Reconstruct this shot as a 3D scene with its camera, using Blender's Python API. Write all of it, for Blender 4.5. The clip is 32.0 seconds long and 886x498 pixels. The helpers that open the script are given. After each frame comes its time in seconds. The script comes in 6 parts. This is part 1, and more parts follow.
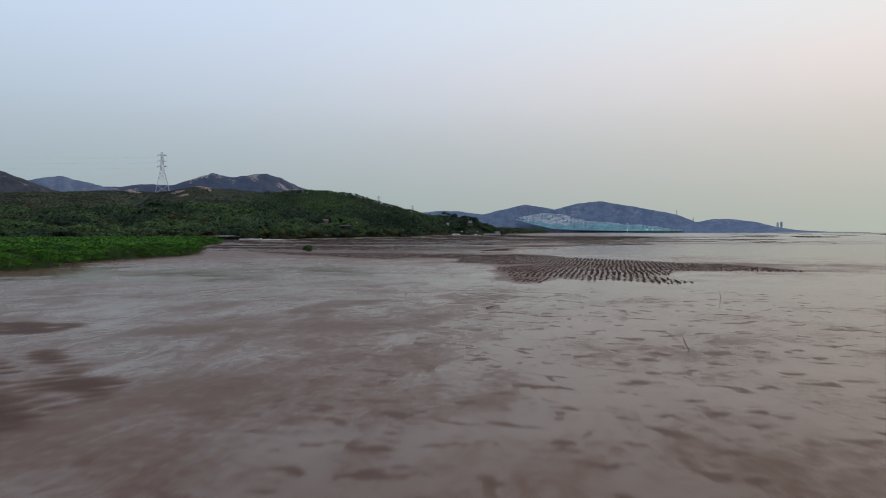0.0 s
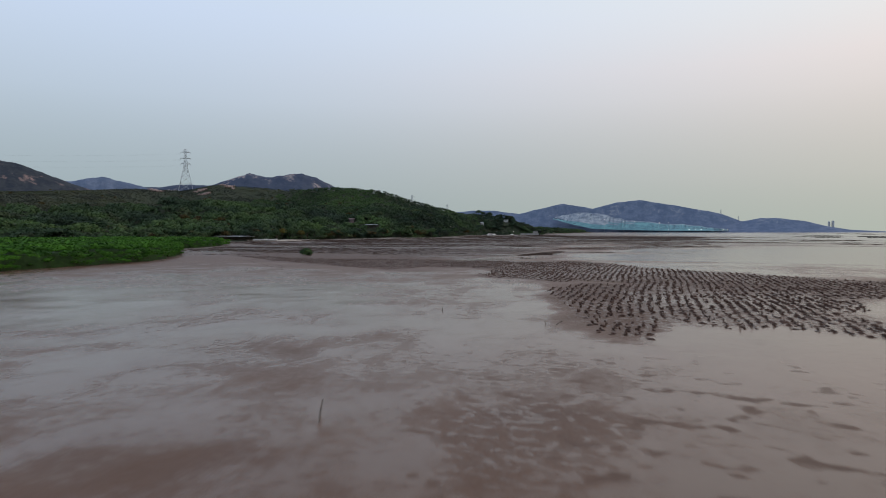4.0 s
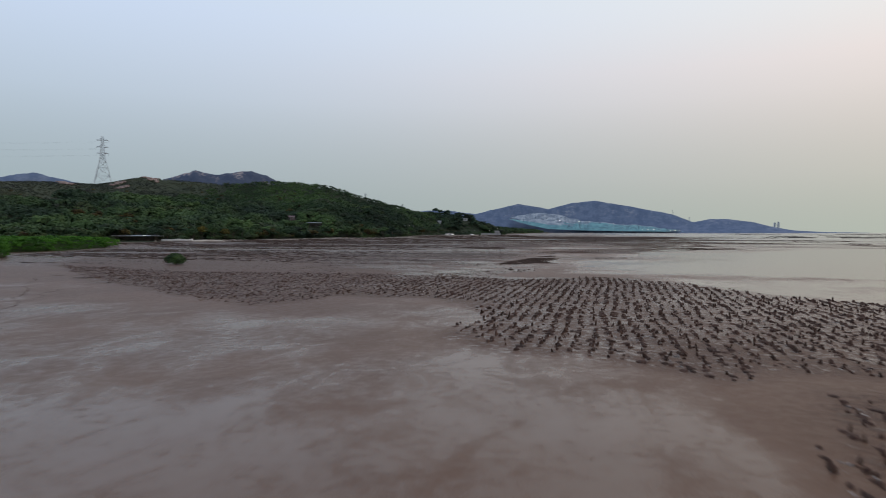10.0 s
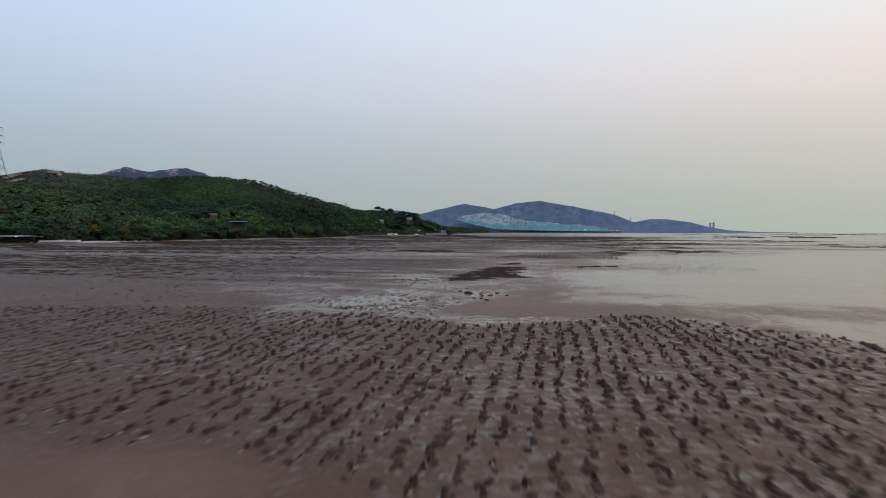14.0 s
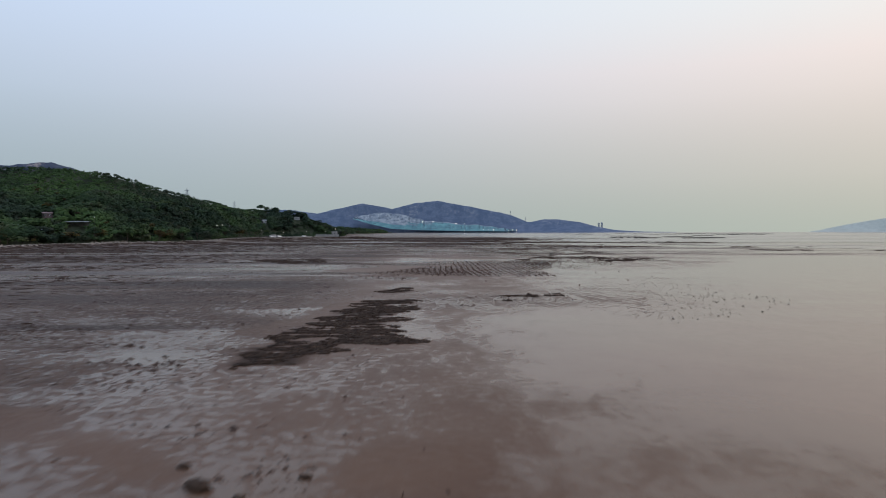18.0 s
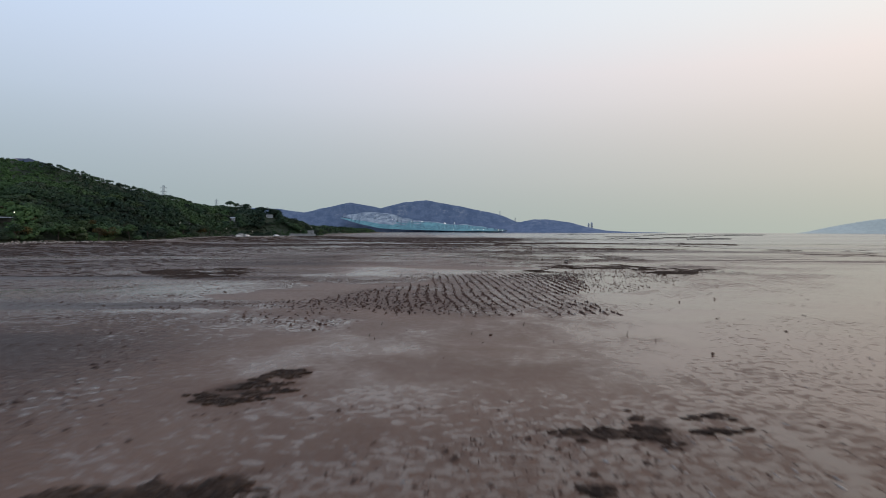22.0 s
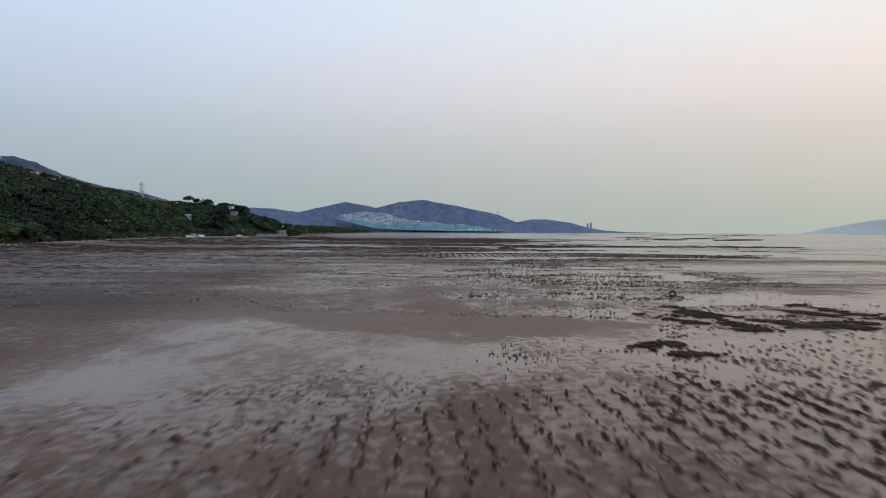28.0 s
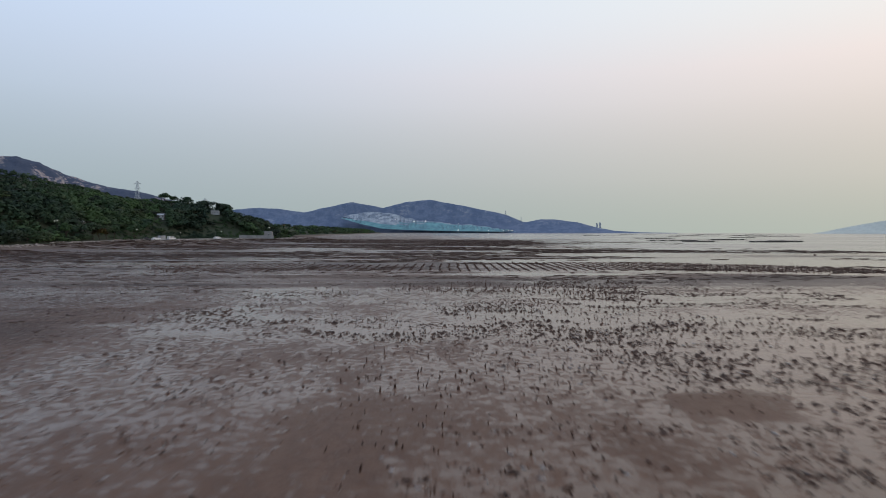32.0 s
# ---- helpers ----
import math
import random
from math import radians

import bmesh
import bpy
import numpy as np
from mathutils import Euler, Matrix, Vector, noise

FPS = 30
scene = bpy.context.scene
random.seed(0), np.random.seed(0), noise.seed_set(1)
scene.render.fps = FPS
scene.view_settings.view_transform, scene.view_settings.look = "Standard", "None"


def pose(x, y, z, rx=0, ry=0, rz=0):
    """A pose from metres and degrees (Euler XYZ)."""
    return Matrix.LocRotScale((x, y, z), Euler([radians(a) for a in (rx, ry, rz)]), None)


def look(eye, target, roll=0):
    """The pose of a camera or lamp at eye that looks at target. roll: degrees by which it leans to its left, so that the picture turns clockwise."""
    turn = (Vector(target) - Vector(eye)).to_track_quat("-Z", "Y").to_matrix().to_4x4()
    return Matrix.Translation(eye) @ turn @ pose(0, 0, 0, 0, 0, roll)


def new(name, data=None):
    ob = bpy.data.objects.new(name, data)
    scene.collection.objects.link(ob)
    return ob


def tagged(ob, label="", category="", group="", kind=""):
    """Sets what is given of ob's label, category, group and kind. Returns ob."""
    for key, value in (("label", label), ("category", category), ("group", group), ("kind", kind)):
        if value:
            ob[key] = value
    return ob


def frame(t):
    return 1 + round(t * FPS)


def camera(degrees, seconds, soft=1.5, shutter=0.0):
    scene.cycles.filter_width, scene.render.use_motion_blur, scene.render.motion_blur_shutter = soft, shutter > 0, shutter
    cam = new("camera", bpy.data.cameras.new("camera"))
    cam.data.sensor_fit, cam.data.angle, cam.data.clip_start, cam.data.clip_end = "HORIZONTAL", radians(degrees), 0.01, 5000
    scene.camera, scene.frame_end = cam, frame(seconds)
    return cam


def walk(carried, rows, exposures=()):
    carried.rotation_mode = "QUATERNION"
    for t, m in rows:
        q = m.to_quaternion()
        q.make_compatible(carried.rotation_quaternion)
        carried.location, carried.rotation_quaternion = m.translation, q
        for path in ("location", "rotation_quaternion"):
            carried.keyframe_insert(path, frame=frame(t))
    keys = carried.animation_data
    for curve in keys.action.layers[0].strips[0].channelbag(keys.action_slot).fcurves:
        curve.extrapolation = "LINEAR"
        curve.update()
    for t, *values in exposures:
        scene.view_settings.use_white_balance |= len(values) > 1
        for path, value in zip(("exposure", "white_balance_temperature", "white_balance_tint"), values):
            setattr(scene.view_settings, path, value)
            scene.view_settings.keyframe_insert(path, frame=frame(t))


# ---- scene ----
# Tidal mudflat at dusk, filmed from a drone seven metres up. y runs along the flight, x to the right of it.
cam = camera(72.18, 32.0, soft=0.95, shutter=1.0)
PATH = [
    (0.0, pose(0.00, 0.00, 6.85, 88.37, 0.03, 14.42)),
    (0.5, pose(-1.00, 5.33, 6.88, 88.35, 0.07, 14.41)),
    (1.0, pose(-2.09, 10.68, 6.93, 88.35, 0.11, 14.45)),
    (1.5, pose(-3.12, 15.91, 6.97, 88.35, 0.11, 14.58)),
    (2.0, pose(-4.03, 20.92, 7.01, 88.35, 0.04, 15.50)),
    (2.5, pose(-5.03, 25.86, 7.02, 88.32, 0.07, 16.58)),
    (3.0, pose(-6.17, 30.88, 7.02, 88.35, 0.05, 17.46)),
    (3.5, pose(-7.33, 35.85, 6.99, 88.35, 0.03, 17.67)),
    (5.5, pose(-12.72, 56.24, 6.66, 88.37, 0.06, 18.21)),
    (6.0, pose(-14.12, 61.08, 6.59, 88.38, 0.03, 18.28)),
    (6.5, pose(-15.46, 65.84, 6.46, 88.36, 0.02, 18.39)),
    (7.0, pose(-16.90, 70.59, 6.39, 88.36, 0.03, 18.44)),
    (7.5, pose(-18.18, 75.09, 6.29, 88.37, -0.04, 18.52)),
    (8.0, pose(-19.57, 79.50, 6.22, 88.40, -0.03, 18.04)),
    (8.5, pose(-20.87, 83.96, 6.18, 88.40, -0.04, 17.29)),
    (9.0, pose(-22.24, 88.59, 6.18, 88.40, -0.03, 16.42)),
    (9.5, pose(-23.45, 93.18, 6.16, 88.39, -0.04, 15.32)),
    (10.0, pose(-24.55, 97.76, 6.18, 88.37, -0.06, 13.62)),
    (10.5, pose(-25.54, 102.34, 6.18, 88.34, -0.12, 12.49)),
    (11.0, pose(-26.42, 107.06, 6.16, 88.32, -0.08, 11.98)),
    (11.5, pose(-27.19, 111.85, 6.15, 88.32, -0.08, 11.43)),
    (12.0, pose(-27.93, 116.75, 6.20, 88.31, -0.04, 10.91)),
    (12.5, pose(-28.68, 121.58, 6.15, 88.34, -0.03, 10.50)),
    (13.0, pose(-29.35, 126.60, 6.13, 88.35, -0.05, 10.21)),
    (13.5, pose(-30.01, 131.66, 6.09, 88.35, -0.04, 9.66)),
    (14.0, pose(-30.65, 136.90, 6.11, 88.36, -0.06, 8.54)),
    (14.5, pose(-31.15, 142.01, 6.13, 88.35, -0.05, 7.53)),
    (15.0, pose(-31.36, 147.26, 6.22, 88.34, 0.01, 5.05)),
    (15.5, pose(-31.52, 152.54, 6.36, 88.38, -0.09, 2.56)),
    (17.5, pose(-30.89, 174.05, 7.01, 88.34, 0.04, -0.56)),
    (18.0, pose(-30.60, 180.01, 7.06, 88.36, 0.07, -0.95)),
    (18.5, pose(-30.30, 185.92, 7.02, 88.35, 0.06, -1.19)),
    (19.0, pose(-29.89, 191.92, 7.03, 88.34, 0.00, -1.39)),
    (19.5, pose(-29.55, 197.73, 6.98, 88.32, -0.02, -1.53)),
    (20.0, pose(-29.16, 203.49, 6.98, 88.33, -0.12, -1.65)),
    (20.5, pose(-28.80, 209.23, 6.95, 88.34, -0.10, -1.75)),
    (21.0, pose(-28.40, 214.97, 6.94, 88.35, -0.12, -1.80)),
    (21.5, pose(-28.03, 220.54, 6.88, 88.34, -0.15, -1.88)),
    (22.0, pose(-27.65, 226.15, 6.87, 88.34, -0.17, -1.97)),
    (22.5, pose(-27.24, 231.68, 6.81, 88.33, -0.13, -2.00)),
    (23.0, pose(-26.78, 237.46, 6.80, 88.36, -0.12, -2.02)),
    (23.5, pose(-26.33, 243.22, 6.76, 88.35, -0.15, -2.11)),
    (24.0, pose(-25.90, 249.17, 6.75, 88.35, -0.17, -2.14)),
    (24.5, pose(-25.48, 254.94, 6.67, 88.33, -0.21, -2.19)),
    (25.0, pose(-24.99, 261.03, 6.63, 88.35, -0.02, -2.23)),
    (25.5, pose(-24.53, 267.05, 6.59, 88.34, -0.11, -2.26)),
    (26.0, pose(-24.05, 273.12, 6.60, 88.36, -0.10, -2.30)),
    (26.5, pose(-23.69, 279.13, 6.58, 88.36, -0.06, -2.31)),
    (28.5, pose(-21.62, 303.22, 6.75, 88.35, -0.23, -2.21)),
    (29.0, pose(-21.21, 309.34, 6.77, 88.36, -0.19, -2.24)),
    (29.5, pose(-20.83, 315.44, 6.82, 88.36, -0.17, -2.29)),
    (30.0, pose(-20.50, 321.49, 6.89, 88.36, -0.18, -2.38)),
    (30.5, pose(-20.10, 327.45, 6.97, 88.36, -0.12, -2.41)),
    (31.0, pose(-19.70, 333.38, 7.09, 88.37, -0.14, -2.16)),
    (31.5, pose(-19.30, 339.20, 7.16, 88.37, -0.15, -1.85)),
    (32.0, pose(-18.94, 345.22, 7.23, 88.37, -0.13, -1.53)),
]
walk(cam, PATH, [(0.0, 0.0, 6640, 10.0), (9.0, 0.0, 6640, 10.0), (18.0, 0.0, 6380, 10.0), (32.0, 0.0, 6380, 10.0)])

# ---- world and sun ----
SUN_AZ, SUN_EL = 62.0, 9.0          # degrees to the right of +y, above the horizon
sx, sy = math.sin(radians(SUN_AZ)), math.cos(radians(SUN_AZ))
world = bpy.data.worlds.new("dusk_sky")
scene.world = world
world.use_nodes = True
wn, wl = world.node_tree.nodes, world.node_tree.links
wn.clear()


def wmath(op, a, b=None, clamp=False):
    n = wn.new("ShaderNodeMath")
    n.operation, n.use_clamp = op, clamp
    for k, v in enumerate((a, b)):
        if v is None:
            continue
        if isinstance(v, (int, float)):
            n.inputs[k].default_value = v
        else:
            wl.new(v, n.inputs[k])
    return n.outputs[0]


def wramp(fac, stops):
    n = wn.new("ShaderNodeValToRGB")
    n.color_ramp.interpolation = "B_SPLINE"
    els = n.color_ramp.elements
    while len(els) < len(stops):
        els.new(0.5)
    for e, (p, c) in zip(els, stops):
        e.position, e.color = p, (*c, 1)
    wl.new(fac, n.inputs[0])
    return n.outputs[0]


tc = wn.new("ShaderNodeTexCoord")
sep = wn.new("ShaderNodeSeparateXYZ")
wl.new(tc.outputs["Generated"], sep.inputs[0])
flat = wmath("SQRT", wmath("ADD", wmath("MULTIPLY", sep.outputs[0], sep.outputs[0]), wmath("ADD", wmath("MULTIPLY", sep.outputs[1], sep.outputs[1]), 1e-4)))
toward = wmath("DIVIDE", wmath("ADD", wmath("MULTIPLY", sep.outputs[0], sx), wmath("MULTIPLY", sep.outputs[1], sy)), flat)
side = wmath("POWER", wmath("DIVIDE", wmath("ADD", toward, 0.45), 1.4, True), 1.75)
height = wmath("MAXIMUM", sep.outputs[2], 0.0)
cool = wramp(height, [(0.0, (0.36, 0.455, 0.475)), (0.10, (0.41, 0.505, 0.57)), (0.20, (0.535, 0.645, 0.77)), (0.36, (0.70, 0.85, 1.12)), (0.6, (0.62, 0.74, 0.98)), (1.0, (0.56, 0.68, 0.95))])
warm = wramp(height, [(0.0, (0.515, 0.56, 0.475)), (0.08, (0.62, 0.61, 0.545)), (0.20, (0.90, 0.79, 0.73)), (0.36, (1.26, 1.10, 1.06)), (0.6, (0.86, 0.84, 0.92)), (1.0, (0.60, 0.70, 0.95))])
blend = wn.new("ShaderNodeMix")
blend.data_type = "RGBA"
wl.new(side, blend.inputs[0]), wl.new(cool, blend.inputs[6]), wl.new(warm, blend.inputs[7])
sky = wn.new("ShaderNodeTexSky")
sky.sky_type, sky.sun_disc = "NISHITA", False
sky.sun_elevation, sky.sun_rotation = radians(SUN_EL), radians(SUN_AZ)
sky.dust_density, sky.air_density = 4.0, 1.5
back1, back2 = wn.new("ShaderNodeBackground"), wn.new("ShaderNodeBackground")
wl.new(blend.outputs[2], back1.inputs[0]), wl.new(sky.outputs[0], back2.inputs[0])
back1.inputs[1].default_value, back2.inputs[1].default_value = 0.94, 0.05
both = wn.new("ShaderNodeMixShader")
both.inputs[0].default_value = 0.06
wl.new(back1.outputs[0], both.inputs[1]), wl.new(back2.outputs[0], both.inputs[2])
wout = wn.new("ShaderNodeOutputWorld")
wl.new(both.outputs[0], wout.inputs[0])

sun_data = bpy.data.lights.new("sun", "SUN")
sun_data.energy, sun_data.angle, sun_data.color = 0.5, radians(14), (1.0, 0.86, 0.72)
sun_ob = new("sun", sun_data)
sun_dir = Vector((sx * math.cos(radians(SUN_EL)), sy * math.cos(radians(SUN_EL)), math.sin(radians(SUN_EL))))
sun_ob.matrix_world = look(sun_dir * 100, (0, 0, 0))


# ---- materials ----
class Nodes:
    """A short way to write a node tree."""

    def __init__(self, name):
        self.mat = bpy.data.materials.new(name)
        self.mat.use_nodes = True
        self.n, self.l = self.mat.node_tree.nodes, self.mat.node_tree.links
        self.bsdf = self.n["Principled BSDF"]

    def put(self, socket, v):
        if isinstance(v, (int, float)):
            socket.default_value = v
        elif isinstance(v, tuple):
            socket.default_value = (*v, 1) if len(v) == 3 else v
        else:
            self.l.new(v, socket)

    def math(self, op, a, b=0.0, clamp=False):
        m = self.n.new("ShaderNodeMath")
        m.operation, m.use_clamp = op, clamp
        self.put(m.inputs[0], a), self.put(m.inputs[1], b)
        return m.outputs[0]

    def step(self, v, lo, hi, a=0.0, b=1.0):
        m = self.n.new("ShaderNodeMapRange")
        m.interpolation_type = "SMOOTHSTEP"
        self.put(m.inputs[0], v)
        for k, x in zip((1, 2, 3, 4), (lo, hi, a, b)):
            m.inputs[k].default_value = x
        return m.outputs[0]

    def where(self, stretch=(1, 1, 1), turn=0.0):
        g = self.n.new("ShaderNodeNewGeometry")
        m = self.n.new("ShaderNodeMapping")
        m.inputs["Scale"].default_value = stretch
        m.inputs["Rotation"].default_value = (0, 0, radians(turn))
        self.l.new(g.outputs["Position"], m.inputs[0])
        return m.outputs[0]

    def noise(self, scale, detail=3.0, rough=0.55, at=None, warp=0.0):
        t = self.n.new("ShaderNodeTexNoise")
        t.inputs["Scale"].default_value, t.inputs["Detail"].default_value = scale, detail
        t.inputs["Roughness"].default_value, t.inputs["Distortion"].default_value = rough, warp
        self.l.new(at or self.where(), t.inputs["Vector"])
        return t.outputs[0]

    def mix(self, f, a, b, kind="MIX"):
        m = self.n.new("ShaderNodeMix")
        m.data_type, m.blend_type = "RGBA", kind
        self.put(m.inputs[0], f), self.put(m.inputs[6], a), self.put(m.inputs[7], b)
        return m.outputs[2]

    def attr(self, name):
        a = self.n.new("ShaderNodeAttribute")
        a.attribute_name = name
        return a.outputs["Fac"]

    def random(self, island=False):
        if island:
            return self.n.new("ShaderNodeNewGeometry").outputs["Random Per Island"]
        return self.n.new("ShaderNodeObjectInfo").outputs["Random"]

    def bump(self, height, strength, distance):
        b = self.n.new("ShaderNodeBump")
        self.put(b.inputs["Strength"], strength)
        b.inputs["Distance"].default_value = distance
        self.l.new(height, b.inputs["Height"])
        self.l.new(b.outputs[0], self.bsdf.inputs["Normal"])

    def done(self, color, rough, metal=0.0, spec=0.5):
        self.put(self.bsdf.inputs["Base Color"], color)
        self.put(self.bsdf.inputs["Roughness"], rough)
        self.bsdf.inputs["Metallic"].default_value = metal
        self.bsdf.inputs["Specular IOR Level"].default_value = spec
        return self.mat


def surface(name, a, b, scale, rough=0.7, fine=6.0, bump=0.3, depth=0.02, metal=0.0, spec=0.4, vary=0.0, island=False):
    """A plain surface: two colours in patches, fine grain, relief; vary: how far single pieces differ."""
    s = Nodes(name)
    big, small = s.noise(scale), s.noise(scale * fine, 4.0)
    f = s.math("ADD", s.math("MULTIPLY", big, 0.65), s.math("MULTIPLY", small, 0.35))
    c = s.mix(s.step(f, 0.33, 0.67), a, b)
    if vary:
        c = s.mix(1.0, c, s.mix(s.random(island), (1 - vary,) * 3, (1 + vary,) * 3), "MULTIPLY")
    s.bump(small, bump, depth)
    return s.done(c, s.step(small, 0.2, 0.8, rough - 0.08, min(1.0, rough + 0.08)), metal, spec)


def foliage(name, dark, mid, light, odd, scale, leaf):
    """Leaves: each clump has its own green, a few are odd-coloured, stands differ from one another."""
    s = Nodes(name)
    pick = s.math("ADD", s.math("MULTIPLY", s.random(True), 0.32), s.step(s.noise(leaf * 0.3, 3.0, 0.6), 0.3, 0.7, 0.0, 0.68))
    grain, patch, stand = s.noise(leaf, 6.0, 0.75), s.noise(scale, 3.0), s.noise(scale * 3.1, 3.0)
    c = s.mix(s.step(pick, 0.0, 0.8), dark, mid)
    c = s.mix(s.math("MULTIPLY", s.step(patch, 0.44, 0.62), s.step(s.math("FRACT", s.math("MULTIPLY", pick, 7.3)), 0.1, 0.9, 0.35, 1.0)), c, light)
    c = s.mix(s.math("MULTIPLY", s.step(stand, 0.56, 0.66), s.step(s.math("FRACT", s.math("MULTIPLY", pick, 13.7)), 0.55, 0.75)), c, odd)
    c = s.mix(s.step(grain, 0.35, 0.7), s.mix(0.35, c, dark), c)
    c = s.mix(1.0, c, s.mix(s.step(s.noise(scale * 1.6, 4.0, 0.6), 0.36, 0.64), (0.62, 0.66, 0.76), (1.32, 1.42, 1.05)), "MULTIPLY")
    s.bump(grain, 0.35, 0.2)
    return s.done(c, 0.8, 0.0, 0.08)


def ground_material():
    """Mud: brown silt, a film of water where it lies low, lumpy dark mud in the oyster fields, sand towards the shore."""
    s = Nodes("tidal_mud")
    film, field, shore, weed, far, mottle, streaky, spots = (s.attr(k) for k in ("film", "field", "shore", "weed", "far", "mottle", "streaky", "spots"))
    skew = s.where((0.62, 1.0, 1.0), -6)
    wide = s.noise(0.10, 4.0, 0.6, None, 0.6)
    blot = s.noise(0.33, 6.0, 0.62, s.where((1.0, 0.6, 1.0), -14), 1.1)
    lump = s.noise(2.7, 5.0, 0.66, skew, 0.4)
    spot = s.noise(0.85, 3.0, 0.5, s.where((0.7, 1.0, 1.0), 8), 0.3)
    band = s.noise(0.045, 7.0, 0.68, s.where((0.13, 1.0, 1.0), 3), 0.3)
    grain = s.noise(11.0, 4.0, 0.65)
    bank = s.math("MULTIPLY", far, s.step(lump, 0.30, 0.55, 0.55, 1.0))
    rough_mud = s.math("MAXIMUM", field, bank)
    broken = s.math("ADD", s.math("MULTIPLY", s.math("MAXIMUM", s.math("MULTIPLY", rough_mud, 0.8), mottle), 4.4), 0.30)
    wet = s.math("ADD", film, s.math("ADD", s.math("MULTIPLY", s.math("SUBTRACT", blot, 0.5), s.math("ADD", s.math("MULTIPLY", mottle, 0.95), 0.42)), s.math("MULTIPLY", s.math("SUBTRACT", lump, 0.5), broken)))
    wet = s.math("ADD", wet, s.math("MULTIPLY", s.math("MULTIPLY", s.math("SUBTRACT", band, 0.5), streaky), 3.6))
    wet = s.math("SUBTRACT", wet, s.math("ADD", s.math("MULTIPLY", s.step(grain, 0.5, 0.8), 0.10), s.math("MULTIPLY", bank, 0.35)))
    wet = s.math("SUBTRACT", wet, s.math("MULTIPLY", s.math("MULTIPLY", s.step(spot, 0.56, 0.70), spots), 0.34))
    sheet = s.step(wet, 0.06, 0.46)
    mud = s.mix(s.step(wide, 0.35, 0.65), (0.124, 0.061, 0.034), (0.152, 0.081, 0.048))
    mud = s.mix(s.math("MULTIPLY", s.math("MAXIMUM", s.math("MULTIPLY", s.step(blot, 0.56, 0.74), mottle), s.math("MULTIPLY", s.step(spot, 0.56, 0.70), spots)), 0.36), mud, (0.058, 0.035, 0.025))
    mud = s.mix(s.math("MULTIPLY", mottle, s.step(lump, 0.36, 0.60, 0.2, 0.8)), mud, (0.086, 0.047, 0.032))
    mud = s.mix(s.math("MULTIPLY", streaky, s.step(band, 0.40, 0.52, 0.85, 0.1)), mud, (0.040, 0.026, 0.021))
    mud = s.mix(s.math("MULTIPLY", rough_mud, s.step(lump, 0.42, 0.62, 0.15, 0.75)), mud, (0.046, 0.029, 0.022))
    mud = s.mix(s.step(grain, 0.3, 0.75, 0.0, 0.25), mud, (0.045, 0.031, 0.024))
    mud = s.mix(weed, mud, (0.034, 0.022, 0.016))
    sand = s.mix(s.step(lump, 0.35, 0.65), (0.08, 0.06, 0.046), (0.17, 0.13, 0.098))
    mud = s.mix(shore, mud, sand)
    silt = s.mix(0.5, mud, (0.165, 0.103, 0.066))
    col = s.mix(sheet, mud, silt)
    rough = s.math("ADD", s.math("MULTIPLY", sheet, -0.32), s.step(lump, 0.3, 0.7, 0.40, 0.52))
    rough = s.math("ADD", rough, s.math("MULTIPLY", rough_mud, 0.10))
    rough = s.math("ADD", rough, s.math("MULTIPLY", s.math("MAXIMUM", weed, shore), 0.40), True)
    relief = s.math("ADD", s.math("MULTIPLY", lump, s.math("ADD", s.math("MULTIPLY", rough_mud, 1.1), 0.30)), s.math("MULTIPLY", grain, 0.08))
    dry = s.math("ADD", s.math("MULTIPLY", sheet, -0.88), 0.92)
    s.bump(relief, s.math("MULTIPLY", dry, 0.6), 0.16)
    s.bsdf.inputs["IOR"].default_value = 1.28
    s.done(col, rough, 0.0, 0.5)
    s.put(s.bsdf.inputs["Specular IOR Level"], s.step(sheet, 0.0, 1.0, 0.29, 0.60))
    return s.mat


def water_material():
    s = Nodes("shallow_sea")
    ripple = s.noise(0.35, 4.0, 0.6, s.where((0.35, 1.0, 1.0), 10))
    patch = s.noise(0.012, 4.0, 0.6, s.where((0.3, 1.0, 1.0), 0))
    c = s.mix(s.step(patch, 0.35, 0.65), (0.125, 0.11, 0.092), (0.20, 0.18, 0.15))
    s.bump(ripple, 0.35, 0.06)
    s.bsdf.inputs["IOR"].default_value = 1.33
    return s.done(c, s.step(patch, 0.3, 0.7, 0.10, 0.24), 0.0, 0.5)


def glow(name, color, strength):
    s = Nodes(name)
    s.put(s.bsdf.inputs["Emission Color"], color)
    s.bsdf.inputs["Emission Strength"].default_value = strength
    return s.done(color, 0.5)


def mountain_material(name, wood, shrub, rock, rocky, scale):
    """Scrub-covered hillside with bare pale rock where rocky; wood and shrub come with haze mixed in."""
    s = Nodes(name)
    big, mid, fine = s.noise(scale, 5.0, 0.6), s.noise(scale * 3.2, 5.0, 0.62), s.noise(scale * 14, 4.0, 0.6)
    c = s.mix(s.step(mid, 0.38, 0.62), wood, shrub)
    c = s.mix(s.step(fine, 0.35, 0.7, 0.0, 0.3), c, tuple(v * 0.6 for v in wood))
    vein = s.math("ADD", s.math("MULTIPLY", mid, 0.45), s.math("MULTIPLY", fine, 0.55))
    bare = s.math("MULTIPLY", s.step(vein, 1 - rocky, 1.05 - rocky), s.step(big, 0.50, 0.60))
    c = s.mix(s.math("MULTIPLY", bare, s.attr("crag")), c, rock)
    s.bump(mid, 0.5, 4.0)
    return s.done(c, 0.9, 0.0, 0.1)


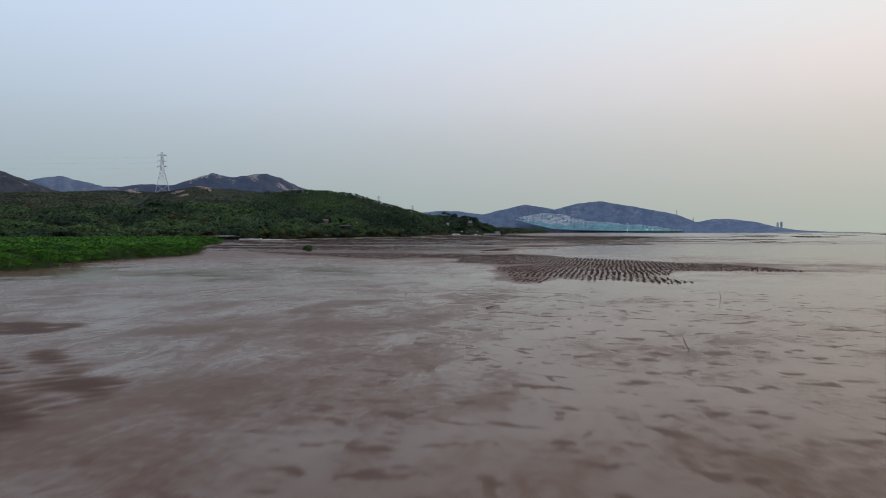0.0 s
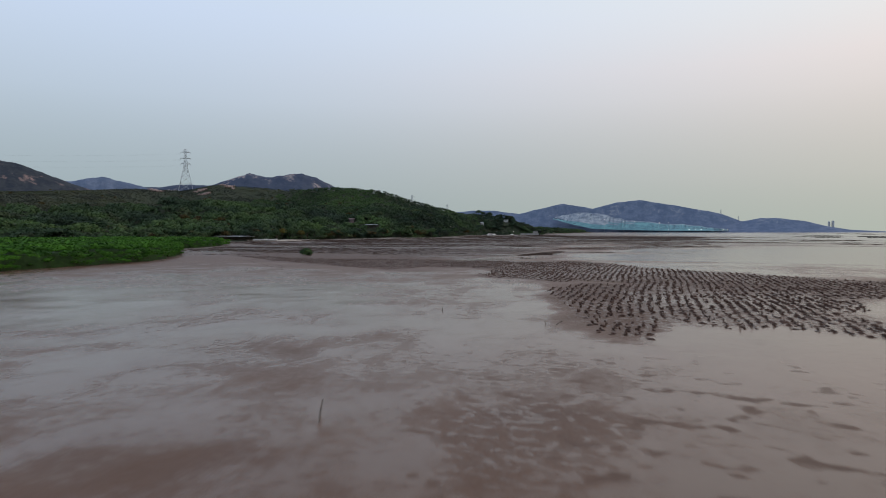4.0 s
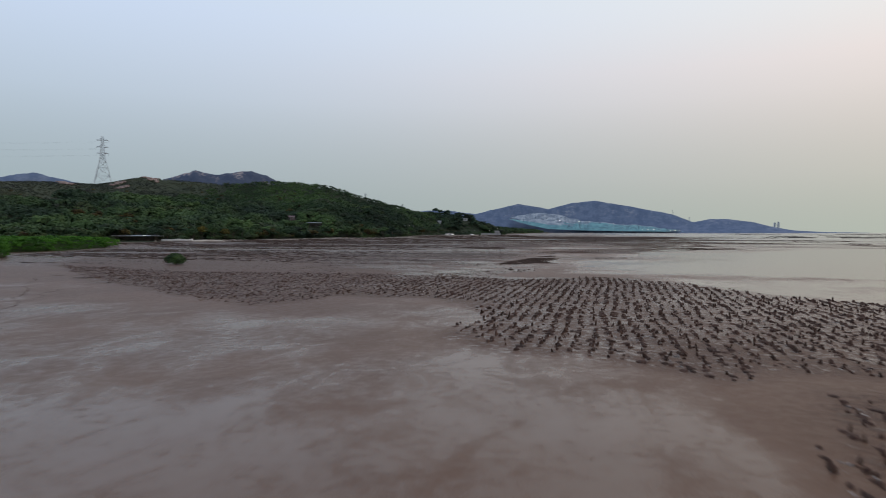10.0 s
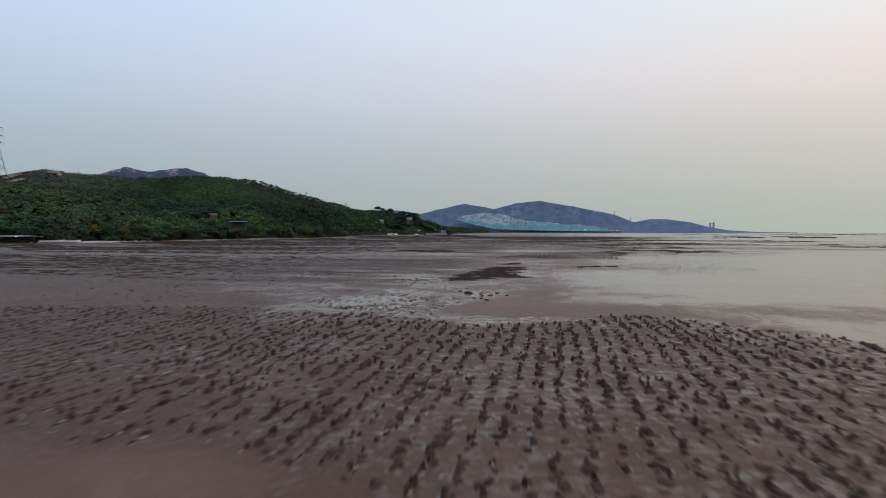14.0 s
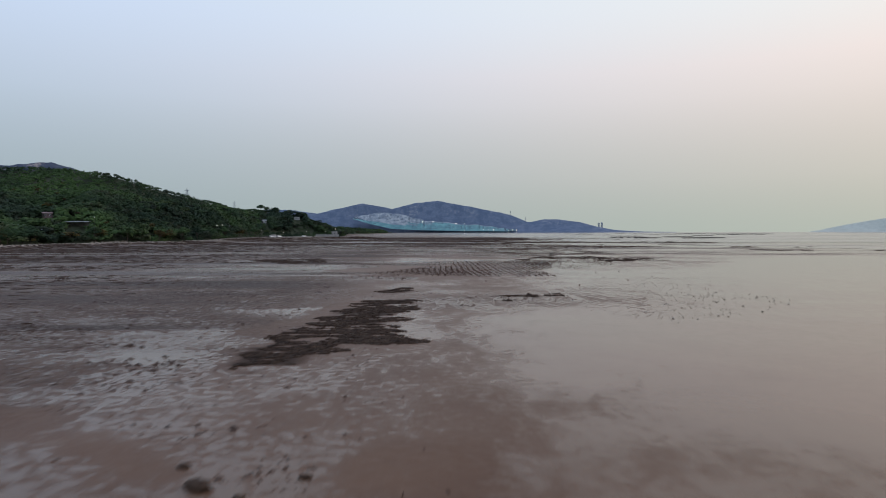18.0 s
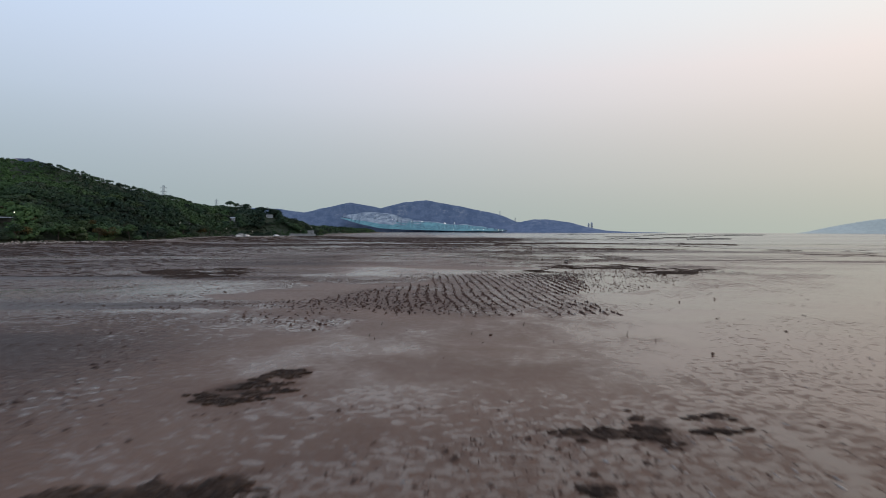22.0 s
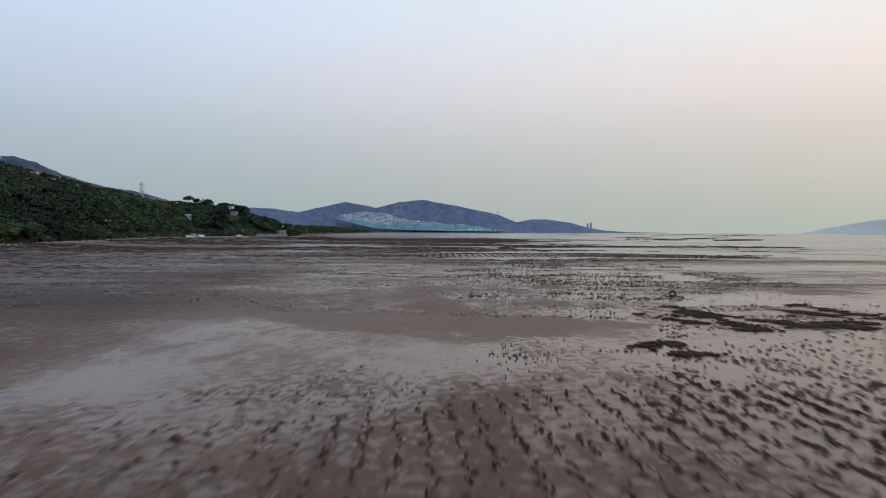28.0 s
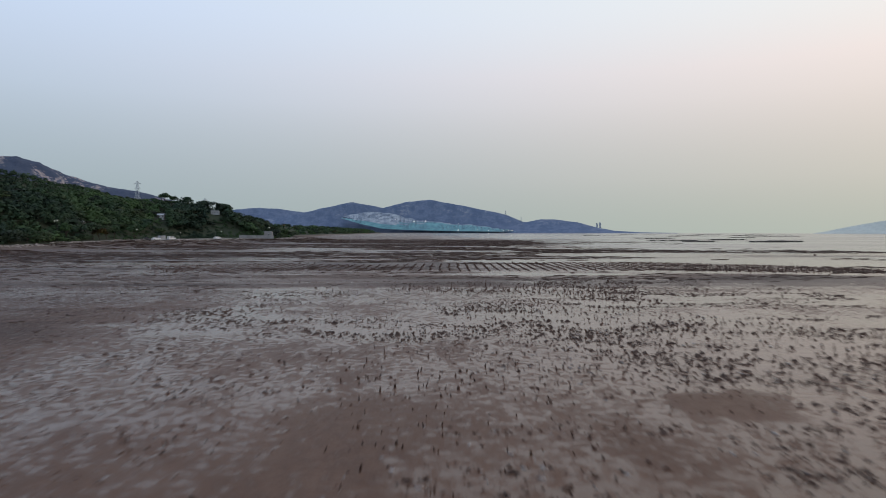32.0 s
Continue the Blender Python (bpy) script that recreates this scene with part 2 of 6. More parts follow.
MUD, SEA = ground_material(), water_material()
LUMP = surface("lumpy_mud", (0.038, 0.022, 0.016), (0.074, 0.045, 0.032), 2.0, 0.75, 6.0, 0.8, 0.05, spec=0.2, vary=0.25, island=True)
POST = surface("oyster_crust", (0.036, 0.019, 0.013), (0.082, 0.046, 0.033), 6.0, 0.8, 5.0, 0.8, 0.03, spec=0.15, vary=0.4, island=True)
WEED = surface("brown_weed", (0.026, 0.015, 0.010), (0.064, 0.040, 0.027), 1.2, 0.85, 7.0, 0.9, 0.05, spec=0.15, vary=0.3, island=True)
# FOREST greens lean slightly blue, with the slope's haze in the colour
FOREST = foliage("hill_forest", (0.045, 0.066, 0.044), (0.055, 0.084, 0.044), (0.074, 0.118, 0.046), (0.088, 0.075, 0.058), 0.014, 0.9)
HEATH = foliage("dry_scrub", (0.052, 0.053, 0.047), (0.065, 0.066, 0.052), (0.066, 0.076, 0.046), (0.086, 0.064, 0.054), 0.02, 1.2)
FOOTWOOD = foliage("shore_wood", (0.040, 0.050, 0.036), (0.049, 0.062, 0.038), (0.066, 0.090, 0.042), (0.082, 0.060, 0.048), 0.02, 0.9)
SCRUB = surface("hill_floor", (0.044, 0.054, 0.034), (0.062, 0.070, 0.044), 0.035, 0.95, 9.0, 0.8, 0.6, spec=0.1)
MANGROVE = foliage("mangrove_leaves", (0.036, 0.092, 0.015), (0.054, 0.140, 0.020), (0.074, 0.190, 0.026), (0.06, 0.10, 0.02), 0.10, 5.0)
# dark green for the sheet that stands in for shade inside the mangrove
SHADELEAF = surface("shaded_inner_leaves", (0.020, 0.040, 0.010), (0.034, 0.066, 0.015), 0.8, 0.9, 6.0, 0.8, 0.2, spec=0.1)
BUSH = foliage("bush_leaves", (0.038, 0.058, 0.030), (0.054, 0.086, 0.036), (0.066, 0.104, 0.040), (0.06, 0.07, 0.035), 0.7, 7.0)
DRYLEAF = foliage("russet_leaves", (0.040, 0.028, 0.014), (0.085, 0.058, 0.026), (0.11, 0.085, 0.03), (0.05, 0.06, 0.02), 0.2, 2.0)
GOLDLEAF = foliage("yellowing_leaves", (0.070, 0.055, 0.020), (0.115, 0.088, 0.030), (0.15, 0.12, 0.036), (0.08, 0.08, 0.03), 0.2, 2.0)
BARK = surface("bark", (0.045, 0.034, 0.026), (0.085, 0.066, 0.05), 3.0, 0.9, 6.0, 0.8, 0.03)
ROOTS = surface("mangrove_wood", (0.030, 0.020, 0.016), (0.060, 0.042, 0.034), 2.0, 0.85)
STEEL = surface("galvanised_steel", (0.36, 0.38, 0.40), (0.46, 0.48, 0.50), 0.6, 0.5, metal=0.4)
# far pylons: the same steel, paled in colour to stand for haze
HAZE_STEEL = surface("hazed_steel", (0.40, 0.43, 0.45), (0.47, 0.50, 0.52), 0.6, 0.6)
CABLE = surface("cable", (0.16, 0.17, 0.18), (0.22, 0.23, 0.24), 1.0, 0.6)
PLASTER = surface("white_plaster", (0.36, 0.355, 0.35), (0.50, 0.495, 0.49), 0.8, 0.8)
PINK = surface("pink_plaster", (0.19, 0.125, 0.12), (0.25, 0.175, 0.165), 0.8, 0.8)
CONCRETE = surface("concrete", (0.24, 0.23, 0.22), (0.36, 0.35, 0.33), 0.5, 0.9, 8.0)
SHEET = surface("sheet_roof", (0.26, 0.28, 0.29), (0.40, 0.42, 0.43), 0.4, 0.5, metal=0.2)
DARKWALL = surface("weathered_boards", (0.06, 0.055, 0.05), (0.12, 0.105, 0.09), 1.0, 0.9)
GLASS = surface("dark_glass", (0.03, 0.035, 0.04), (0.05, 0.055, 0.06), 1.0, 0.08, bump=0.0)
WHITEPAINT = surface("white_paint", (0.70, 0.70, 0.70), (0.80, 0.80, 0.80), 1.0, 0.35, bump=0.05)
DARKPAINT = surface("dark_paint", (0.03, 0.03, 0.035), (0.05, 0.05, 0.055), 1.0, 0.35, bump=0.05)
RUBBER = surface("rubber", (0.018, 0.018, 0.018), (0.035, 0.033, 0.03), 5.0, 0.75)
ROCK = surface("shore_rock", (0.20, 0.165, 0.14), (0.38, 0.32, 0.27), 0.7, 0.9, 7.0, 0.7, 0.05, vary=0.3, island=True)
REDROCK = surface("ridge_rock", (0.19, 0.12, 0.10), (0.40, 0.31, 0.27), 0.5, 0.9, 6.0, 0.7, 0.05, vary=0.3, island=True)
SHELL = surface("oyster_shell", (0.13, 0.11, 0.10), (0.32, 0.29, 0.26), 6.0, 0.5, 5.0, 0.5, 0.02, vary=0.3, island=True)
SAND = surface("sand", (0.34, 0.29, 0.23), (0.48, 0.42, 0.34), 0.3, 0.95, 9.0)
WOOD = surface("weathered_wood", (0.09, 0.07, 0.055), (0.16, 0.13, 0.10), 4.0, 0.85)
LAMP_GLOW = glow("lamp_light", (1.0, 0.93, 0.80), 3.2)
FAR_LAMP = glow("far_lamp_light", (1.0, 0.92, 0.76), 4.0)
# far slopes: distance haze is mixed into the wood and shrub colours
MOUNTAIN = mountain_material("hazed_far_woods", (0.118, 0.158, 0.236), (0.165, 0.206, 0.285), (0.27, 0.29, 0.33), 0.46, 0.006)
ROCKY = mountain_material("hazed_rocky_woods", (0.056, 0.072, 0.112), (0.076, 0.094, 0.132), (0.33, 0.28, 0.265), 0.51, 0.0065)
# nearer hills: scrub turned bluish in colour for the haze before it
ROCKNEAR = mountain_material("hazed_rocky_scrub", (0.034, 0.043, 0.056), (0.055, 0.062, 0.070), (0.30, 0.21, 0.185), 0.58, 0.014)
# island and tower walls: haze is put in by paling the base colour
ISLAND = mountain_material("hazy_island", (0.54, 0.56, 0.49), (0.57, 0.59, 0.52), (0.58, 0.60, 0.53), 0.3, 0.003)
TOWER_WALL = surface("hazy_concrete", (0.46, 0.48, 0.50), (0.54, 0.56, 0.57), 0.05, 0.9)
# landfill tones lean to blue-grey, with distance haze in the colour
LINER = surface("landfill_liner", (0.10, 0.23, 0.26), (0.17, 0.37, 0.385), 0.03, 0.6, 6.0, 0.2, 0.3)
SPOIL = surface("hazed_landfill_earth", (0.18, 0.225, 0.28), (0.44, 0.48, 0.51), 0.03, 0.9, 6.0, 0.3, 0.5)
BERM = surface("hazed_landfill_track", (0.10, 0.135, 0.19), (0.16, 0.20, 0.25), 0.02, 0.9)


# ---- mesh helpers ----
def hash2(ix, iy, seed):
    h = (ix.astype(np.int64) * 374761393 + iy.astype(np.int64) * 668265263 + seed * 1442695041) & 0x7FFFFFFF
    h = ((h ^ (h >> 13)) * 1274126177) & 0x7FFFFFFF
    return ((h ^ (h >> 16)) & 0xFFFF) / 65535.0


def vnoise(x, y, seed=0):
    ix, iy = np.floor(x), np.floor(y)
    fx, fy = x - ix, y - iy
    fx, fy = fx * fx * (3 - 2 * fx), fy * fy * (3 - 2 * fy)
    a, b = hash2(ix, iy, seed), hash2(ix + 1, iy, seed)
    c, d = hash2(ix, iy + 1, seed), hash2(ix + 1, iy + 1, seed)
    return (a * (1 - fx) + b * fx) * (1 - fy) + (c * (1 - fx) + d * fx) * fy


def fbm(x, y, size, octaves=4, seed=0):
    """Noise from 0 to 1 with features of about that many metres."""
    x, y = np.asarray(x, float) / size, np.asarray(y, float) / size
    total, amp, norm = 0.0, 1.0, 0.0
    for k in range(octaves):
        total = total + amp * vnoise(x * 2 ** k + 17.3 * k, y * 2 ** k - 9.1 * k, seed + k)
        norm, amp = norm + amp, amp * 0.5
    return total / norm


def smooth(lo, hi, v):
    t = np.clip((v - lo) / (hi - lo), 0, 1)
    return t * t * (3 - 2 * t)


def line_dist(px, py, pts):
    """Distance to a polyline, and how far along it (in points) the nearest place lies."""
    best, where = np.full(np.shape(px), 1e9), np.zeros(np.shape(px))
    for k in range(len(pts) - 1):
        (ax, ay), (bx, by) = pts[k][:2], pts[k + 1][:2]
        dx, dy = bx - ax, by - ay
        t = np.clip(((px - ax) * dx + (py - ay) * dy) / (dx * dx + dy * dy + 1e-9), 0, 1)
        d = np.hypot(px - ax - t * dx, py - ay - t * dy)
        near = d < best
        best, where = np.where(near, d, best), np.where(near, k + t, where)
    return best, where


def inside(px, py, pts):
    hit = np.zeros(np.shape(px), bool)
    for k in range(len(pts)):
        (ax, ay), (bx, by) = pts[k - 1][:2], pts[k][:2]
        cross = ((ay > py) != (by > py)) & (px < (bx - ax) * (py - ay) / (by - ay + 1e-12) + ax)
        hit ^= cross
    return hit


def signed(px, py, pts):
    """Metres inside (positive) or outside (negative) a polygon."""
    d, _ = line_dist(px, py, list(pts) + [pts[0]])
    return np.where(inside(px, py, pts), d, -d)


def grid_mesh(name, X, Y, Z, keep=None):
    """A sheet from arrays of the same shape."""
    ny, nx = X.shape
    co = np.stack([X, Y, Z], -1).reshape(-1, 3)
    i = np.arange(ny * nx).reshape(ny, nx)
    q = np.stack([i[:-1, :-1], i[:-1, 1:], i[1:, 1:], i[1:, :-1]], -1).reshape(-1, 4)
    if keep is not None:
        q = q[keep[:-1, :-1].ravel() | keep[1:, 1:].ravel() | keep[:-1, 1:].ravel() | keep[1:, :-1].ravel()]
        used = np.unique(q)
        back = np.zeros(len(co), int)
        back[used] = np.arange(len(used))
        co, q = co[used], back[q]
    return raw_mesh(name, co, q)


def raw_mesh(name, co, faces):
    me = bpy.data.meshes.new(name)
    co, faces = np.asarray(co, np.float32), np.asarray(faces, np.int32)
    n, k = faces.shape
    me.vertices.add(len(co)), me.loops.add(n * k), me.polygons.add(n)
    me.vertices.foreach_set("co", co.ravel())
    me.loops.foreach_set("vertex_index", faces.ravel())
    me.polygons.foreach_set("loop_start", np.arange(n, dtype=np.int32) * k)
    me.update(calc_edges=True)
    return me


def set_attr(me, name, values):
    a = me.attributes.new(name, "FLOAT", "POINT")
    a.data.foreach_set("value", np.asarray(values, np.float32).ravel())


def shade_smooth(me):
    me.polygons.foreach_set("use_smooth", np.ones(len(me.polygons), bool))
    return me


def setting(name, me, material, label="", category=""):
    ob = new(name, me)
    me.materials.append(material)
    return tagged(ob, label, category, kind="structure")


def scatter_mesh(name, kinds, pick, M, T):
    """Many copies of small meshes as one: kinds are (verts, tris), M the turn and size of each, T its place."""
    cos, fas, base = [], [], 0
    for k, (v, f) in enumerate(kinds):
        sel = np.where(pick == k)[0]
        if not len(sel):
            continue
        c = np.einsum("nij,vj->nvi", M[sel], v) + T[sel][:, None, :]
        fa = f[None] + (base + np.arange(len(sel)) * len(v))[:, None, None]
        cos.append(c.reshape(-1, 3)), fas.append(fa.reshape(-1, f.shape[1]))
        base += len(sel) * len(v)
    return raw_mesh(name, np.concatenate(cos), np.concatenate(fas))


def turns(rng, n, sx_, sy_, sz_, lean=0.0):
    """Random turns about z, with sizes and a small lean."""
    a = rng.uniform(0, 2 * np.pi, n)
    M = np.zeros((n, 3, 3))
    M[:, 0, 0], M[:, 0, 1] = np.cos(a) * sx_, -np.sin(a) * sy_
    M[:, 1, 0], M[:, 1, 1] = np.sin(a) * sx_, np.cos(a) * sy_
    M[:, 2, 2] = sz_
    if lean:
        M[:, 0, 2], M[:, 1, 2] = rng.normal(0, lean, n) * sz_, rng.normal(0, lean, n) * sz_
    return M


def ico(sub):
    bm = bmesh.new()
    bmesh.ops.create_icosphere(bm, subdivisions=sub, radius=1.0)
    v = np.array([p.co[:] for p in bm.verts])
    f = np.array([[q.index for q in p.verts] for p in bm.faces])
    bm.free()
    return v, f


ICO1, ICO2 = ico(1), ico(2)


def lumps(rng, base, rough):
    v, f = base
    return v * (1 + rng.uniform(-rough, rough, (len(v), 1))), f


def leaf_ball(rng, blobs, leaves, spread, size, leaf):
    """A loose crown: blobs of small leaf blades, each turned its own way, with gaps between."""
    co = []
    for _ in range(blobs):
        a, h = rng.uniform(0, 2 * np.pi), rng.uniform(-0.35, 1.0)
        q = np.sqrt(max(0.0, 1 - h * h)) * rng.uniform(0.3, 1.0)
        mid = np.array([q * np.cos(a), q * np.sin(a), h * 0.75]) * spread
        out = rng.normal(0, 1, (leaves, 3))
        out[:, 2] = np.abs(out[:, 2]) * 1.1 - 0.35
        out /= np.linalg.norm(out, axis=1)[:, None]
        nrm = out + rng.normal(0, 0.24, (leaves, 3))
        nrm /= np.linalg.norm(nrm, axis=1)[:, None]
        side_ = np.cross(nrm, rng.normal(0, 1, (leaves, 3)))
        side_ /= np.linalg.norm(side_, axis=1)[:, None]
        up_ = np.cross(nrm, side_)
        at = mid + out * size * rng.uniform(0.75, 1.1, (leaves, 1))
        l_ = leaf * rng.uniform(0.6, 1.4, (leaves, 1))
        co.append(np.stack([at + side_ * l_, at - side_ * 0.5 * l_ + up_ * 0.8 * l_, at - side_ * 0.5 * l_ - up_ * 0.8 * l_], 1).reshape(-1, 3))
    co = np.concatenate(co)
    return co, np.arange(len(co)).reshape(-1, 3)


def part(name, bm, material, parent, label=""):
    """A bmesh as one mesh object under a thing or a part."""
    me = bpy.data.meshes.new(name)
    bm.to_mesh(me)
    bm.free()
    me.materials.append(material)
    ob = new(name, me)
    ob.parent = parent
    return tagged(ob, label)


def box(bm, size, at, turn=None, bevel=0.0):
    m = Matrix.Translation(at) @ (turn or Matrix.Identity(4)) @ Matrix.Diagonal((*size, 1))
    r = bmesh.ops.create_cube(bm, size=1.0, matrix=m)
    if bevel:
        es = list({e for v in r["verts"] for e in v.link_edges})
        bmesh.ops.bevel(bm, geom=es, offset=bevel, segments=2, affect="EDGES")
    return bm


def rod(bm, a, b, r1, r2=None, sides=6):
    a, b = Vector(a), Vector(b)
    d = b - a
    m = Matrix.Translation((a + b) / 2) @ d.to_track_quat("Z", "Y").to_matrix().to_4x4()
    bmesh.ops.create_cone(bm, cap_ends=True, segments=sides, radius1=r1, radius2=r1 if r2 is None else r2, depth=d.length, matrix=m)
    return bm


def boxed(size, at, turn=None, bevel=0.0):
    return box(bmesh.new(), size, at, turn, bevel)


def rodded(*bars):
    bm = bmesh.new()
    for b in bars:
        rod(bm, *b)
    return bm


# ---- the plan: shore, ridge, fields ----
SHORE = [(-430, -500), (-400, -100), (-345, 120), (-292, 250), (-243, 335), (-226, 385), (-215, 440), (-204, 500), (-180, 560), (-174, 620), (-164, 664), (-142, 722), (-112, 735), (-114, 800), (-140, 900), (-180, 1100), (-190, 2600)]
RIDGE = [(-700, -400, 30), (-620, 150, 34), (-560, 320, 38), (-535, 445, 42), (-512, 545, 51), (-480, 588, 50), (-428, 581, 55), (-360, 612, 49), (-300, 632, 51), (-258, 622, 44.5), (-235, 660, 35), (-213, 730, 26), (-183, 764, 22), (-152, 806, 15), (-150, 870, 11), (-190, 1000, 11), (-230, 1300, 13), (-230, 2500, 12)]
LAND = SHORE + [(-190, 2700), (-3000, 2700), (-3000, -500)]
FIELD_A = [(-17, 104), (-15, 97), (-12.5, 89), (-10, 83), (-7.5, 81.5), (-5.5, 90), (-2, 88.5), (1.5, 91), (9, 85), (11.5, 88), (9, 101), (14, 113), (36, 116), (26, 135), (4, 152), (-9, 167), (-15, 177), (-24, 183), (-34, 176), (-43, 181), (-56, 183), (-85, 180), (-118, 189), (-82, 159), (-52, 144), (-48, 153), (-40, 153), (-35, 150), (-31.5, 140), (-33.5, 135), (-33, 132.3), (-28.4, 128.7), (-25.2, 128.4), (-22.3, 126.8), (-19, 124.6), (-16, 127.2), (-12.5, 126.2), (-8.8, 124.2), (-9.2, 123.2), (-13, 124.6), (-16.3, 124), (-17, 121.5), (-17.9, 117), (-17.8, 112)]
BAR_A = [(-25.6, 46.7), (-26, 49.9), (-25.2, 52.5), (-24, 55), (-19.7, 57.6), (-20.4, 52.6), (-22.3, 50.9), (-22.4, 47), (-23.7, 45.6)]
DARKMUD_A = [(-15, 60.4), (-14.3, 62.5), (-13, 64), (-10.5, 65.2), (-8.6, 62.5), (-8.7, 59.9), (-9.7, 57.4), (-11.5, 56.5), (-13.4, 57.3)]
MARGIN_A = [(-20.3, 121.3), (-17.4, 103.9), (-15.5, 95.2), (-15.4, 87.2), (-14.4, 83.8), (-12.9, 83.6), (-11.7, 81.3), (-10.5, 79.1), (-8.3, 78.8), (-6.4, 84.8), (-7.5, 93), (-10.6, 130.2)]
DARK_W = [(-120, 189), (-143, 220), (-140, 262), (-108, 262), (-80, 215), (-62, 190), (-66, 172), (-88, 168)]
SHORE_A = [(-32, 131), (-25, 127.5), (-19.5, 124), (-18.5, 117), (-18.5, 108), (-24, 108), (-31, 120)]
POOL_A = [(-57.9, 141.5), (-49.9, 139.9), (-47, 141.7), (-45.8, 148.2), (-40.9, 151.2), (-35, 149.4), (-31.9, 145.3), (-32.1, 140.4), (-34.1, 137.6), (-38.2, 135.8), (-43.4, 135.4), (-46.8, 132.3)]
TONGUE_A = [(-37.8, 183.4), (-34.6, 191), (-32.2, 193), (-26.8, 188.2), (-20.8, 183.7), (-24.4, 182), (-30.7, 181.4), (-35, 180.3)]
TONGUE_W = [(-58.1, 180.1), (-61.5, 189.2), (-60.1, 191.8), (-53.1, 185.9), (-50.9, 180.7), (-53, 178.8), (-53.4, 174.3), (-54.6, 171.9), (-59.1, 176.6)]
SPECK_A = [(-54.1, 180.4), (-51.1, 190.1), (-41.8, 186.9), (-36.5, 182), (-30.7, 182.5), (-27.4, 182.8), (-19.9, 181.7), (-17.3, 177.5), (-18.3, 173.1), (-21.8, 175.9), (-28.1, 176.6), (-33.5, 176.1), (-38.5, 174.4), (-44.3, 175.2), (-49.6, 174.7)]
SPECK_B = [(-59.2, 200.6), (-52.7, 206.2), (-40.6, 202.2), (-33.8, 200.6), (-33.2, 187.6), (-36.1, 184), (-41.2, 184.6), (-45.3, 181.2), (-50.2, 180.8)]
BROWN_B = [(-56.2, 209.3), (-50.7, 207.2), (-46.8, 205.5), (-39.9, 200), (-38, 198.3), (-37.9, 196.4), (-41.6, 198.3), (-44.8, 200), (-48.1, 201.5), (-52.2, 203.7)]
BROWN_C = [(-33.9, 198.2), (-32.6, 199.5), (-28.8, 199.8), (-28.2, 196.7), (-30.8, 194.5), (-33.2, 195.9)]
SPECK_C = [(-71.2, 230.3), (-61.9, 232.3), (-50.3, 230), (-44.6, 224.3), (-43.2, 213.7), (-44.4, 206.8), (-48.4, 206.9), (-55.8, 213.9), (-58.1, 211.9)]
WETL_A = [(-61.8, 230.3), (-46.4, 230.9), (-42.6, 225.6), (-43.4, 220.1), (-45.1, 216.9), (-46.3, 211.5)]
BAND_A = [(-40.4, 236.1), (-39, 242.3), (-37, 243.3), (-37.7, 236.1), (-39.6, 230.3), (-40, 226.3), (-40.8, 222.8), (-41.8, 219.6), (-45.1, 223.9), (-42.7, 226), (-41.6, 230.4)]
WEED_A = [(-37.3, 242.3), (-32.7, 243.9), (-32.3, 236.3), (-32.7, 233.3), (-34.3, 231.6), (-32.4, 229), (-35.1, 227), (-33.2, 222.1), (-31.6, 219), (-33.7, 217.9), (-36.3, 218.4), (-36.3, 215.9), (-37.5, 214.8), (-38.2, 212.9), (-38, 211.3), (-39.9, 211.4), (-40, 210.8), (-42, 211.3), (-41.2, 213), (-42.4, 215.3), (-42.1, 216.8), (-41, 218.1), (-41.2, 220.5), (-40.2, 222.8), (-39.5, 225.6), (-39.2, 230.7), (-38.4, 233.9)]
WEED_A2 = [(-40.5, 219.8), (-40.3, 222.8), (-39.7, 226.3), (-37.6, 224.9), (-34, 222.7), (-33.3, 222.6), (-32.8, 220.4), (-34.2, 219.7), (-32, 219.3), (-35.6, 218.8), (-39.8, 218.9)]
WETR_A = [(-33.8, 224.8), (-33, 230.2), (-32.4, 234.6), (-31.1, 235.9), (-30.4, 229.2), (-29.7, 220), (-31.3, 218.7), (-32.7, 219.7)]
WEED_B = [(-36.8, 252.7), (-35.3, 254.2), (-34.5, 255.9), (-33.2, 256.4), (-33.7, 253), (-35.4, 250.8), (-36.4, 251)]
FIELD_B = [(-32.9, 245.4), (-23.9, 247.2), (-20.5, 248.6), (-17.2, 247), (-12.3, 246.9), (-14, 241.1), (-18.3, 238.6), (-21.4, 237.2), (-23.4, 236), (-25.1, 238), (-26.6, 234.4), (-29.4, 236.1), (-31.2, 235), (-32.2, 240.6)]
FIELD_BE = [(-18.7, 248.6), (-7, 258.5), (3.1, 260.5), (5.9, 252.8), (7.9, 244.3), (-4.1, 229.6), (-12.3, 227.1), (-14.2, 229.8), (-15, 233.6), (-16.2, 237.9), (-20.1, 242.6)]
WEED_C = [(-24.5, 243.4), (-24.2, 244.1), (-22.9, 245), (-22.8, 246.4), (-21.1, 246.9), (-20.6, 247.8), (-19.5, 248.5), (-19.4, 245.2), (-19.9, 243.8), (-20.7, 244.7), (-22.3, 243.4), (-23, 241.9), (-23.8, 242.3)]
WEED_C2 = [(-17.8, 247.1), (-16.5, 248.1), (-16.2, 247.1), (-17.7, 246.5)]
